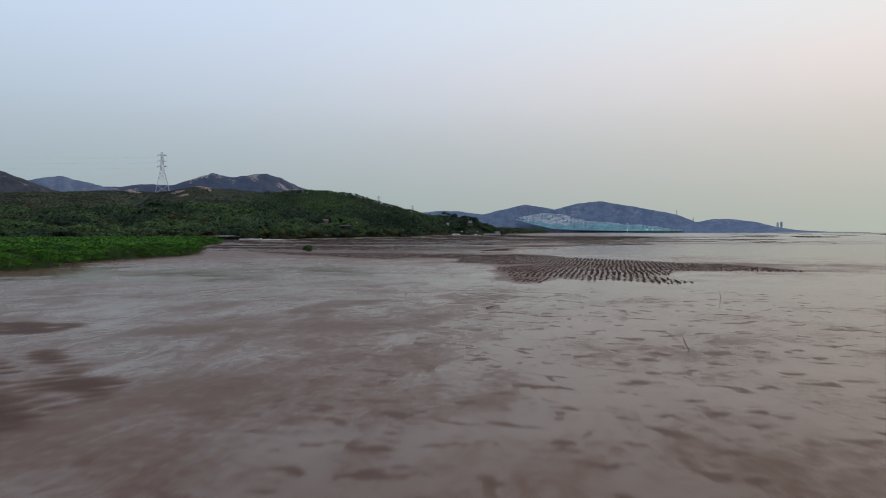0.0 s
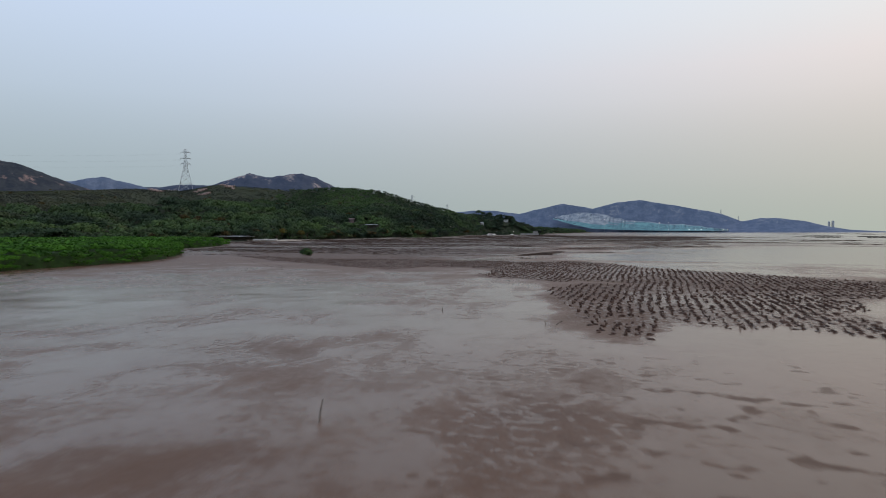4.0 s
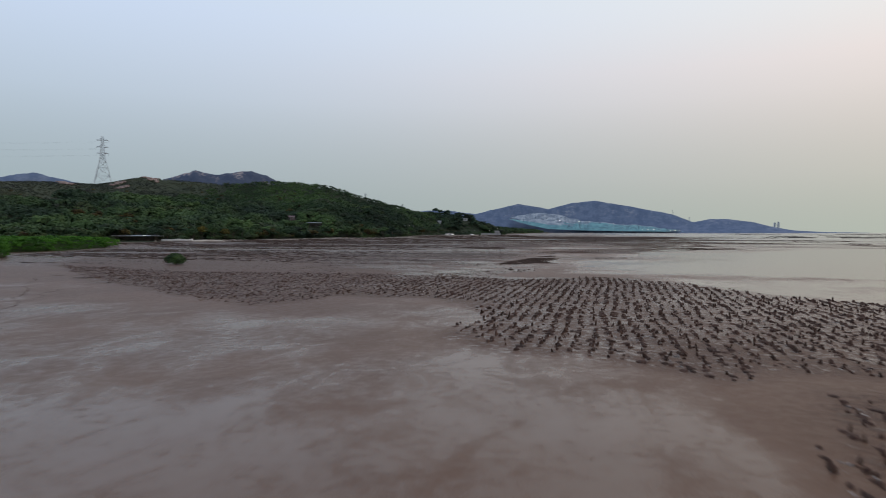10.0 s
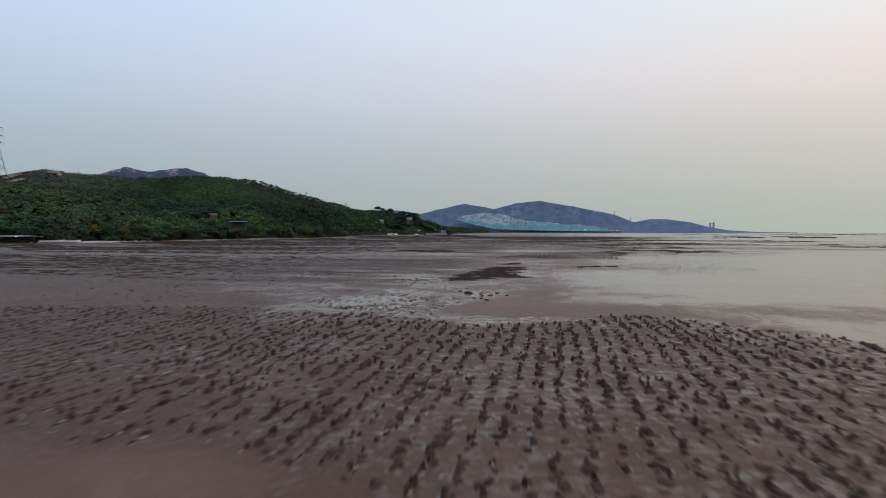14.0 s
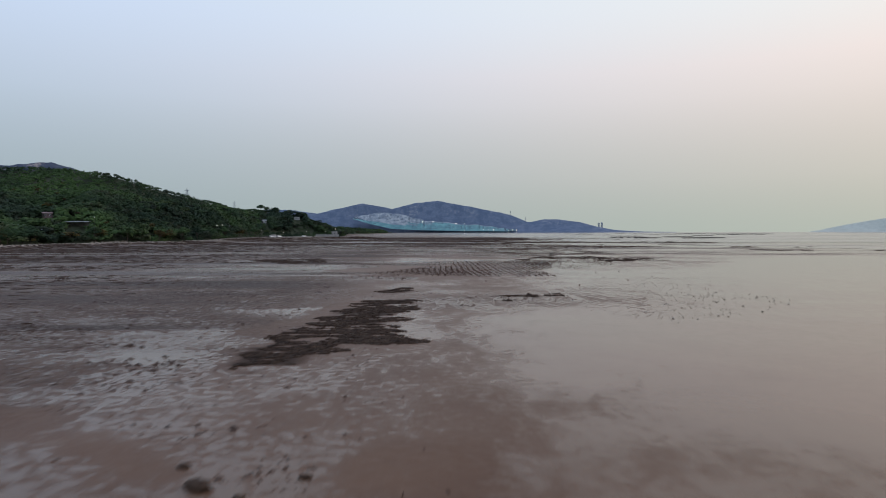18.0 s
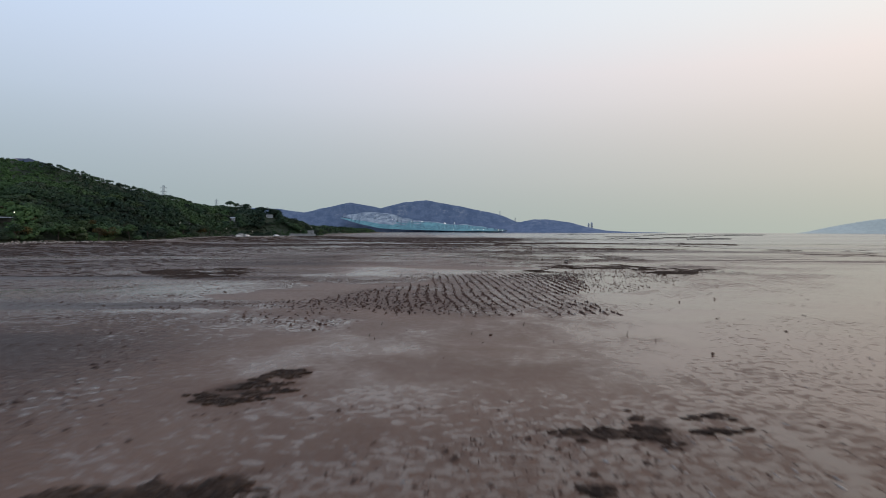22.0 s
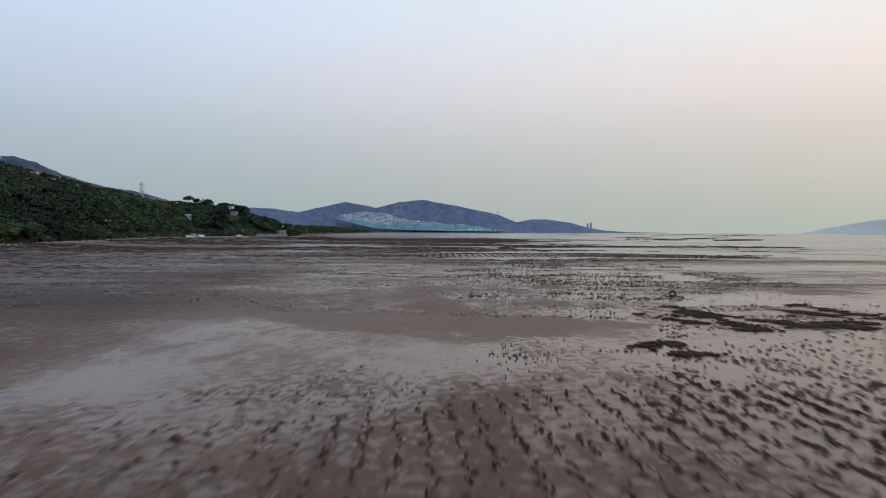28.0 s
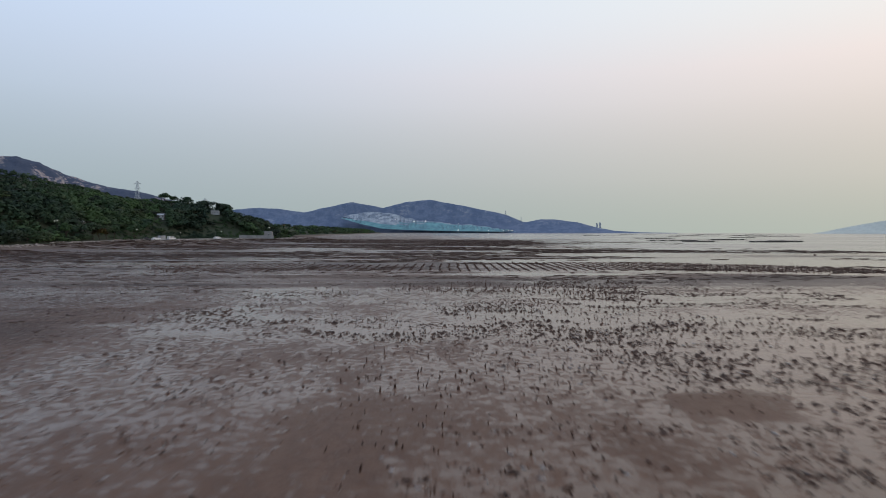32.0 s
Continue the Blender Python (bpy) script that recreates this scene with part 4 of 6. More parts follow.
for cx, cy, cz, vx, vy in ((-253, 535, 19, -20, 90), (-253, 535, 19, -29, 160), (-177.5, 713, 14.5, -26, 240), (-177.5, 713, 14.5, -20, 340), (-156, 742.5, 18, -26, 240), (-156, 742.5, 18, -20, 340), (-225.2, 515.4, 9, -20, 80), (-225.2, 515.4, 9, -28, 200), (-183, 743, 25, -20, 330)):
    L = math.hypot(vx - cx, vy - cy)
    ax_, ay_ = (vx - cx) / L, (vy - cy) / L
    s_, l_ = (tx - cx) * ax_ + (ty - cy) * ay_, np.abs((ty - cy) * ax_ - (tx - cx) * ay_)
    size = np.where((s_ > 5) & (s_ < 70) & (l_ < 4.5 + size * 0.6) & (ht + size * 1.3 > cz - s_ * 0.02), np.minimum(size, 1.3), size)
    open_ &= ~((s_ > -4) & (s_ < 5) & (l_ < 4.0 + size * 0.6))
tx, ty, ht, size, tall, dsh = tx[open_], ty[open_], ht[open_], size[open_], tall[open_], dsh[open_]
M = turns(rng, len(tx), size, size, size * tall, 0.05)
P = np.stack([tx, ty, ht + size * 0.55], -1)
near = (ty > 540) & (ty < 830) & (dsh < 75)
pick = rng.integers(0, 9, len(tx))
fine = [leaf_ball(rng, 12, 24, 0.9, 0.42, 0.14) for _ in range(9)]
foot = ~near & (dsh < 34)
for which, ks, nm in ((foot, kinds, "foot_forest"), (near, fine, "shore_forest")):
    me = scatter_mesh(nm, ks, pick[which], M[which], P[which])
    ob = new(nm, me)
    me.materials.append(FOOTWOOD)
    tagged(ob, "dense dark green subtropical forest on the hillside", "forest", kind="stuff")

# the canopy over the whole slope: thousands of small leafy heads, higher where old trees stand
n_c = 150000
kx, ky = rng.uniform(-640, -120, n_c), np.where(rng.random(n_c) < 0.93, rng.uniform(200, 900, n_c), rng.uniform(900, 2400, n_c))
kd, _ = line_dist(kx, ky, SHORE)
kr, _ = line_dist(kx, ky, RIDGE)
ok = inside(kx, ky, LAND) & (kd > 7) & (kd < 310) & (inside(kx, ky, FRONT) | (kr < 7))
for cx, cy, cr in ((-252, 535, 5), (-178, 713, 5), (-156, 744, 7), (-225, 516, 7), (-481, 590, 9), (-497, 559, 5), (-488, 556, 5), (-435, 559, 5), (-420, 547, 5), (-420, 581, 7), (-238, 486, 5), (-229, 488, 4), (-247, 361, 9), (-121, 740, 6)):
    ok &= np.hypot(kx - cx, ky - cy) > cr
ok &= ~((kd < 16) & (ky > 640) & (ky < 745))
for cx, cy, cz, vx, vy in ((-253, 535, 19, -20, 90), (-253, 535, 19, -29, 160), (-177.5, 713, 14.5, -26, 240), (-177.5, 713, 14.5, -20, 340), (-156, 744, 18, -26, 240), (-156, 744, 18, -20, 340), (-225.2, 515.4, 9, -20, 80), (-225.2, 515.4, 9, -28, 200)):
    L = math.hypot(vx - cx, vy - cy)
    ax_, ay_ = (vx - cx) / L, (vy - cy) / L
    s_, l_ = (kx - cx) * ax_ + (ky - cy) * ay_, np.abs((ky - cy) * ax_ - (kx - cx) * ay_)
    ok &= ~((s_ > 0) & (s_ < 26) & (l_ < 4.0))
kx, ky, kr = kx[ok], ky[ok], kr[ok]
kz = hill_height(kx, ky)
old = fbm(kx, ky, 13, 2, 141)
stand = smooth(40, 18, kz) * smooth(0, 30, kr)
# the ridge's open western slope carries low dry scrub, the rest tall wood
heath = (smooth(-335, -385, kx + 30 * (old - 0.5)) * smooth(17, 24, kz + 9 * (fbm(kx, ky, 40, 2, 143) - 0.5))) > 0.5
ks_ = rng.uniform(0.9, 2.1, len(kx)) * (0.8 + 0.45 * stand) * np.where(ky > 900, 1.9, 1.0) * np.where(heath, 0.5, 1.0)
kt = np.stack([kx, ky, kz + 0.2 + np.where(heath, 0.1, 0.4 + 5.0 * smooth(0.32, 0.72, old)) * (0.25 + 0.75 * stand)], -1)
tufts = [leaf_ball(rng, 1, 26, 0.2, 0.85, 0.34) for _ in range(16)]
for which, nm, mat, label in ((~heath, "hillside_forest", FOREST, "dense dark green subtropical forest on the hillside"), (heath, "ridge_scrub", HEATH, "low olive-brown scrub on the upper slope")):
    n_w = int(which.sum())
    me = scatter_mesh(nm, tufts, rng.integers(0, 16, n_w), turns(rng, n_w, ks_[which], ks_[which], ks_[which] * rng.uniform(0.6, 1.0, n_w), 0.25), kt[which])
    ob = new(nm, me)
    me.materials.append(mat)
    tagged(ob, label, "forest" if mat is FOREST else "scrub", kind="stuff")

# low shrubs on the open slope above the road
qx, qy = rng.uniform(-192, -112, 1700), rng.uniform(655, 765, 1700)
qd, _ = line_dist(qx, qy, SHORE)
sel = inside(qx, qy, LAND) & (qd > 6.5) & (qd < 45)
for cx, cy, cr in ((-177.5, 713, 4.5), (-156, 742.5, 4.5), (-183, 743, 3), (-121, 740, 4.5)):
    sel &= np.hypot(qx - cx, qy - cy) > cr
qx, qy = qx[sel], qy[sel]
qs = rng.uniform(0.6, 1.5, len(qx))
me = scatter_mesh("roadside_shrubs", kinds, rng.integers(0, 9, len(qx)), turns(rng, len(qx), qs, qs, qs * 0.8, 0.1), np.stack([qx, qy, hill_height(qx, qy) + qs * 0.3], -1))
ob = new("roadside_shrubs", me)
me.materials.append(FOREST)
tagged(ob, "low green and brown shrubs above the shore road", "shrubs", kind="stuff")

# russet and dry crowns among the green
sel = rng.choice(len(tx), 260, replace=False)
sel = sel[fbm(tx[sel], ty[sel], 70, 2, 33) > 0.52]
me = scatter_mesh("russet_scrub", kinds, rng.integers(0, 9, len(sel)), M[sel] * 0.9, P[sel] + np.array([1.5, -3.0, 1.0]))
ob = new("russet_scrub", me)
me.materials.append(DRYLEAF)
tagged(ob, "brown dry-leaved shrubs among the hillside forest", "shrubs", kind="stuff")


def mountain(name, crest, depth, material, label, crag_from=0.3, seed=1, rough=0.12):
    """A range: crest points (x, y, z) in a row, falling away to both sides over that depth, with spurs and gullies."""
    pts = np.array(crest, float)
    s = np.concatenate([[0], np.cumsum(np.hypot(*np.diff(pts[:, :2], axis=0).T))])
    u = np.linspace(0, s[-1], 150)
    cx, cy, cz = (np.interp(u, s, pts[:, k]) for k in range(3))
    cz = cz * (1 + 0.06 * (fbm(u, u * 0, s[-1] / 24, 4, seed) - 0.5) + 0.02 * (fbm(u, u * 0, s[-1] / 75, 2, seed + 7) - 0.5))
    v = np.linspace(-1, 1, 41)
    tow = -np.stack([cx, cy], -1) / np.hypot(cx, cy)[:, None]
    U, V = np.meshgrid(u, v)
    GX = cx[None] - tow[:, 0][None] * V * depth
    GY = cy[None] - tow[:, 1][None] * V * depth
    drop = (1 - np.abs(V)) ** 1.25
    gully = (fbm(U, V * depth, s[-1] / 9, 4, seed + 3) - 0.5) * np.abs(V) * (1 - np.abs(V)) * 4
    GZ = cz[None] * np.clip(drop + gully * rough * 3.2, 0, 1.0) - 1.0 - 6 * (np.abs(V) > 0.99)
    me = shade_smooth(grid_mesh(name, GX, GY, GZ))
    crag = smooth(crag_from, crag_from + 0.2, drop) * (np.ones_like(U))
    set_attr(me, "crag", crag)
    return setting(name, me, material, label, "mountain")


# the ranges' blue is haze held in their base colours
mountain("backdrop_landfill_mountain", [(-1320, 4420, 60), (-1000, 4410, 100), (-851, 4410, 131), (-712, 4434, 166), (-521, 4460, 209), (-315, 4479, 167), (-147, 4487, 214), (2, 4488, 224), (133, 4486, 205), (292, 4477, 169), (522, 4455, 124), (641, 4438, 71), (741, 4422, 93), (839, 4403, 92), (987, 4371, 71), (1091, 4345, 43), (1216, 4311, 17), (1381, 4259, 7), (1600, 4230, 4)], 190, MOUNTAIN, "wooded mountain across the bay in haze-blue tones", 0.45, 3)
mountain("backdrop_mountain_west", [(-1900, 4560, 120), (-1450, 4600, 150), (-1200, 4640, 172), (-1060, 4650, 167), (-890, 4690, 143), (-700, 4700, 120)], 220, MOUNTAIN, "low haze-blue ridge behind the bay", 2.0, 5)
mountain("backdrop_rocky_mountain", [(-2700, 2500, 220), (-2300, 2640, 250), (-2162, 2752, 252), (-2096, 2802, 284), (-2017, 2860, 322), (-1934, 2917, 300), (-1860, 2964, 320), (-1785, 3030, 322), (-1730, 3090, 312), (-1660, 3170, 262), (-1560, 3230, 228), (-1500, 3270, 213), (-1430, 3310, 203), (-1360, 3350, 188), (-1250, 3420, 150), (-1050, 3500, 80)], 520, ROCKY, "haze-blue wooded mountain with pale bare rock near its top", 0.25, 9)
mountain("backdrop_hazed_hill", [(-3000, 2000, 190), (-2760, 2180, 225), (-2650, 2290, 252), (-2590, 2370, 272), (-2545, 2410, 287), (-2500, 2460, 265), (-2440, 2520, 243), (-2300, 2600, 200)], 300, MOUNTAIN, "haze-blue hill behind the near ridge", 2.0, 12)
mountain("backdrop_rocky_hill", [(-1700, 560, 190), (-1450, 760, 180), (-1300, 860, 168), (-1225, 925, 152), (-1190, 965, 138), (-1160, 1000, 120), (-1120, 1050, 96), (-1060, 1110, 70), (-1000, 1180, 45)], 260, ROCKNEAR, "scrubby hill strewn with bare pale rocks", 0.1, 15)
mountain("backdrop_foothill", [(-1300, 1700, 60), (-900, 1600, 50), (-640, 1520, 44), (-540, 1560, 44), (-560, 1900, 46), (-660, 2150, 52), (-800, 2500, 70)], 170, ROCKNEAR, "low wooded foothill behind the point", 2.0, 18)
mountain("backdrop_island", [(2540, 4320, 1), (2600, 4280, 14), (2680, 4230, 38), (2760, 4170, 60), (2820, 4130, 75), (2900, 4080, 92), (3050, 3960, 105), (3300, 3760, 90), (3600, 3400, 40)], 160, ISLAND, "pale hazy island on the horizon", 2.0, 21)


def landfill():
    """Terraces of pale earth and teal liner on the mountain's near face."""
    base = tagged(new("landfill"), "terraced landfill with teal liner and pale earth on the far mountain", "landfill", kind="structure")
    r = np.random.default_rng(5)
    rows = 11
    top = [(-560, 100), (-520, 118), (-437, 132), (-272, 131), (-158, 97), (-29, 77), (129, 60), (282, 53), (461, 24), (552, 14)]
    low = [(-560, 92), (-453, 60), (-304, 26), (-108, 17), (129, 12), (552, 8)]
    xs = np.linspace(-560, 552, 90)
    zt, zl = np.interp(xs, *zip(*top)), np.interp(xs, *zip(*low))
    wob = (fbm(xs, xs * 0, 70, 4, 6) - 0.5) * 22
    for k in range(rows):
        a, b = k / rows, (k + 1) / rows
        z0, z1 = zl + (zt - zl) * a, zl + (zt - zl) * b
        y0 = 4215 + 105 * a
        cut = int(len(xs) * (0.24 + 0.05 * math.sin(k * 2.1) + 0.028 * k))
        if k:
            bm = bmesh.new()
            for i in range(0, len(xs) - 2, 2):
                if fbm(xs[i], k * 37.0, 120, 2, 61) > 0.42:
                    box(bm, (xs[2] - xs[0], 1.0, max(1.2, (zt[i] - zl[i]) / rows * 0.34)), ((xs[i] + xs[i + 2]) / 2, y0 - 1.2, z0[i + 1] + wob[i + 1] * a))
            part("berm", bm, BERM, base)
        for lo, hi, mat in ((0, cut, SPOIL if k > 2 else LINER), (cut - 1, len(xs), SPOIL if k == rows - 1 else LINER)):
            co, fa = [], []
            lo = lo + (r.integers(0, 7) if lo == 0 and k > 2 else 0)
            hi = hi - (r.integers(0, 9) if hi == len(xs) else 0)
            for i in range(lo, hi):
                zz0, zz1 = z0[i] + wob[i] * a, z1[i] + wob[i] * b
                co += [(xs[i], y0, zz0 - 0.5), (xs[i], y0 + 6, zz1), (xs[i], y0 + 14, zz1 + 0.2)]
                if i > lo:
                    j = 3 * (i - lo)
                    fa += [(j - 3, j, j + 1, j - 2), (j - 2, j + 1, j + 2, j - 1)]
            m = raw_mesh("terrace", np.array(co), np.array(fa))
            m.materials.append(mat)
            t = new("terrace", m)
            t.parent = base
    return base


landfill()

# bare rock along the ridge
rr = np.random.default_rng(64)
SLABS = ((-499, 560), (-492, 558), (-487, 556), (-435, 559), (-420, 547), (-425, 582), (-415, 580))
n_r = 34 * len(SLABS)
spot = np.arange(n_r) % len(SLABS)
bx_, by_ = np.array([p[0] for p in SLABS])[spot] + rr.normal(0, 3.2, n_r), np.array([p[1] for p in SLABS])[spot] + rr.normal(0, 2.4, n_r)
w_ = rr.uniform(0.5, 1.9, n_r)
me = scatter_mesh("ridge_rocks", [lumps(rr, ICO1, 0.3) for _ in range(6)], rr.integers(0, 6, n_r), turns(rr, n_r, w_, w_ * 0.8, w_ * 0.5, 0.2), np.stack([bx_, by_, hill_height(bx_, by_) + 0.5], -1))
ob = new("ridge_rocks", me)
me.materials.append(REDROCK)
tagged(ob, "bare pale reddish boulders on the hill's ridge", "rocks", kind="stuff")


# ---- the mudflat's posts, weed and stones ----
def stub(rng, sides=5, taper=0.75):
    """A crusted stub: a rough upright lump, one metre wide and high before scaling."""
    rings = []
    for h, r in ((-0.25, 0.62), (0.70, 0.50 * taper)):
        a = np.arange(sides) / sides * 2 * np.pi + rng.uniform(-0.2, 0.2, sides)
        rr = r * rng.uniform(0.72, 1.28, sides)
        rings.append(np.stack([rr * np.cos(a), rr * np.sin(a), h + rng.uniform(-0.1, 0.1, sides)], -1))
    v = np.concatenate(rings + [np.array([[rng.uniform(-.1, .1), rng.uniform(-.1, .1), 1.0]])])
    f = []
    for k in range(1):
        for i in range(sides):
            a, b = k * sides + i, k * sides + (i + 1) % sides
            f += [(a, b, b + sides), (a, b + sides, a + sides)]
    f += [(sides + i, sides + (i + 1) % sides, 2 * sides) for i in range(sides)]
    return v, np.array(f)


rng = np.random.default_rng(23)
STUBS = [stub(rng) for _ in range(10)]


def rows_in(poly, angle, gap, step, jitter, fill, seed, wave=0.07, thin=0.34, knots=0.0):
    """Places in rows across a polygon, thinned out in patches and along its ragged edge."""
    r = np.random.default_rng(seed)
    p = np.array(poly)
    c, s = math.cos(radians(angle)), math.sin(radians(angle))
    mid, half = p.mean(0), np.ptp(p, axis=0).max() * 0.75
    u, v = np.meshgrid(np.arange(-half, half, gap), np.arange(-half, half, step))
    row, along = np.round(u / gap), v.copy()
    u = u + r.normal(0, jitter * gap, u.shape) + wave * np.sin(v * 0.35 + u * 0.13) + (fbm(u, v, 14, 2, seed) - 0.5) * (0.15 if thin < 0.15 else 0.9)
    v = v + r.normal(0, jitter * 1.6 * step, v.shape) + np.floor(u / gap) % 2 * step * 0.5
    x, y = (mid[0] + u * c + v * s).ravel(), (mid[1] - u * s + v * c).ravel()
    d = signed(x, y, poly) + (fbm(x, y, 6, 3, seed + 1) - 0.5) * 4.5
    knot = 1 - knots * smooth(0.56, 0.42, vnoise(row * 7.31 + 0.5, along / 1.15, seed + 9).ravel())
    ok_ = (d > 0) & (r.random(len(x)) < knot * fill * smooth(thin - 0.12, thin + 0.12, fbm(x, y, 9, 3, seed + 2)) * (0.7 + 0.3 * smooth(0, 2.5, d)))
    return x[ok_], y[ok_]


# field, row direction, gap between rows, step along them, jitter, fill, width, height, how far the posts stand in knots, where they thin out, seed
FIELDS = [
    (FIELD_A, 1.5, 0.86, 0.24, 0.14, 0.96, 0.28, 0.165, 0.55, 0.18, 101),
    (FIELD_C, -1.0, 1.02, 0.23, 0.10, 0.96, 0.20, 0.14, 0.45, 0.16, 102),
    (DARK_W, 12.0, 1.6, 0.9, 0.5, 0.45, 0.24, 0.14, 0.4, 0.4, 131),
    (FIELD_CM, -1.0, 1.02, 0.30, 0.16, 0.92, 0.26, 0.13, 0.75, 0.26, 121),
    (FIELD_CL, -1.0, 1.02, 0.36, 0.22, 0.85, 0.24, 0.12, 0.8, 0.30, 116),
    (FIELD_CW, 8.0, 0.72, 0.46, 0.30, 0.80, 0.20, 0.12, 0.5, 0.34, 103),
    (FIELD_CE, -1.0, 1.02, 0.36, 0.14, 0.7, 0.10, 0.10, 0.6, 0.28, 104),
    (FIELD_CS, -1.0, 1.02, 0.45, 0.16, 0.60, 0.085, 0.11, 0.7, 0.42, 117),
    (FIELD_D, 82.0, 0.95, 0.42, 0.30, 0.6, 0.10, 0.15, 0.6, 0.42, 105),
    (FIELD_DL, 88.0, 1.9, 0.36, 0.10, 0.92, 0.19, 0.10, 0.4, 0.24, 122),
    (FIELD_DP, 84.0, 0.80, 0.50, 0.30, 0.5, 0.12, 0.19, 0.5, 0.36, 118),
    (ROW_D, 0.0, 0.50, 0.36, 0.30, 0.85, 0.11, 0.19, 0.4, 0.24, 119),
    (FIELD_E, 2.0, 1.85, 0.42, 0.05, 0.97, 0.30, 0.20, 0.0, 0.1, 106),
    (FIELD_F, 10.0, 0.75, 0.55, 0.25, 0.90, 0.15, 0.20, 0.4, 0.30, 107),
    (FIELD_B, 5.0, 0.85, 0.50, 0.35, 0.80, 0.085, 0.11, 0.6, 0.36, 108),
    (FIELD_BE, 2.0, 0.90, 0.60, 0.40, 0.45, 0.06, 0.06, 0.3, 0.40, 120),
    ([(-70, 345), (-58, 420), (-20, 445), (30, 440), (38, 400), (16, 350)], 20.0, 1.00, 0.95, 0.40, 0.40, 0.08, 0.12, 0.4, 0.56, 109),
    ([(20, 410), (70, 420), (90, 470), (40, 480), (-60, 475), (-90, 440)], 4.0, 1.90, 1.30, 0.30, 0.30, 0.13, 0.17, 0.5, 0.5, 110),
    ([(-34, 255), (-4, 258), (8, 276), (-10, 276), (-34, 270)], 0.0, 2.2, 2.0, 0.40, 0.12, 0.08, 0.14, 0.0, 0.34, 111),
    ([(-46, 190), (-32, 188), (-29, 200), (-42, 204)], 0.0, 1.6, 1.4, 0.40, 0.25, 0.14, 0.12, 0.0, 0.34, 112),
    (FIELD_G, 80.0, 0.95, 0.50, 0.35, 0.50, 0.15, 0.08, 0.7, 0.42, 114),
    (FIELD_H, 4.0, 0.95, 0.60, 0.25, 0.55, 0.12, 0.12, 0.6, 0.44, 115),
    ([(-90, 215), (-45, 205), (-44, 262), (-70, 300), (-120, 280)], 86.0, 1.2, 0.6, 0.35, 0.40, 0.14, 0.07, 0.7, 0.46, 113),
]
SINGLE = ((-29, -22, 142, 147), (-28, -20, 285, 293))     # the stretches under the flight where posts stand as single things
singles, by_posts = [], []
for poly, ang, gap, step, jit, fill, wid, hei, knots, thin, seed in FIELDS:
    x, y = rows_in(poly, ang, gap, step, jit, fill, seed, thin=thin, knots=knots)
    r = np.random.default_rng(seed + 50)
    alone = np.zeros(len(x), bool)
    for x0, x1, y0, y1 in SINGLE:
        alone |= (x > x0) & (x < x1) & (y > y0) & (y < y1)
    singles += [(a, b, wid, hei) for a, b in zip(x[alone], y[alone])]
    if y.mean() < 420:
        by_posts.append(np.stack([x, y, np.full(len(x), wid)]))
    x, y = x[~alone], y[~alone]
    # most are squat clumps, some stand up as bare stubs
    squat = r.random(len(x)) < 0.62
    w = wid * np.exp(r.normal(-0.05, 0.30, len(x))) * np.where(squat, 1.15, 0.62)
    h = hei * np.exp(r.normal(-0.15, 0.30, len(x))) * np.where(squat, 0.62, 1.35)
    inshore = 1 - 0.22 * smooth(-40, -56, x) * (y < 200)
    w, h = w * inshore, h * inshore
    M = turns(r, len(x), w, w * r.uniform(0.75, 1.3, len(x)), h, 0.2)
    long_ = np.eye(3)
    long_[1, 1] = 1.45 if hei < 0.21 and ang < 20 else 1.0
    M = long_[None] @ M
    me = scatter_mesh("oyster_posts", STUBS, r.integers(0, 10, len(x)), M, np.stack([x, y, ground_at(x, y) - 0.04], -1))
    ob = new("oyster_posts", me)
    me.materials.append(POST)
    tagged(ob, "short dark mud-crusted oyster posts standing in the wet mud", "oyster posts", "oyster post fields", "stuff")

shell_x, shell_y, shell_w = np.concatenate(by_posts, axis=1)

# lumps of mud along the banks
lx, ly = rng.uniform(-230, 150, 130000), rng.uniform(60, 900, 130000)
bm_ = bank_mask(lx, ly)
sel = (rng.random(len(lx)) < bm_ * 0.55 * np.where(ly > 420, 0.7, 1.0) * np.maximum(smooth(-58, -85, lx), smooth(380, 440, ly))) & ~inside(lx, ly, LAND)
lx, ly = lx[sel], ly[sel]
away = np.clip((np.maximum(np.abs(lx + 24), ly - 380) - 10) / 90, 0.22, 1.6)
w = rng.uniform(0.3, 1.0, len(lx)) * away
flatter = [lumps(rng, ICO1, 0.3) for _ in range(6)]
wide_ = np.diag([2.6, 0.75, 1.0])
me = scatter_mesh("mud_lumps", flatter, rng.integers(0, 6, len(lx)), wide_[None] @ turns(rng, len(lx), w, w * 0.8, rng.uniform(0.05, 0.12, len(lx)) * (0.5 + 0.5 * away), 0.1), np.stack([lx, ly, ground_at(lx, ly)], -1))
ob = new("mud_lumps", me)
me.materials.append(LUMP)
tagged(ob, "low dark lumps of mud in long banks across the flat", "mud", kind="stuff")

# crumbs of mud over the broken stretches: low wedges, each with its own shape
n_m = 260000
ux, uy = rng.uniform(-75, 28, n_m), rng.uniform(168, 440, n_m)
ix_, iy_ = np.clip(np.searchsorted(gx, ux), 0, len(gx) - 1), np.clip(np.searchsorted(gy, uy), 0, len(gy) - 1)
thick = smooth(0.20, 0.75, mottle[iy_, ix_]) * smooth(0.44, 0.62, fbm(ux * 0.6, uy * 1.5, 3.4, 3, 171)) * smooth(0.75, 0.35, weed_mask[iy_, ix_]) * (1 - 0.8 * smooth(-25, -15, ux) * smooth(330, 300, uy))
sel = rng.random(n_m) < thick * 0.95
ux, uy = ux[sel], uy[sel]
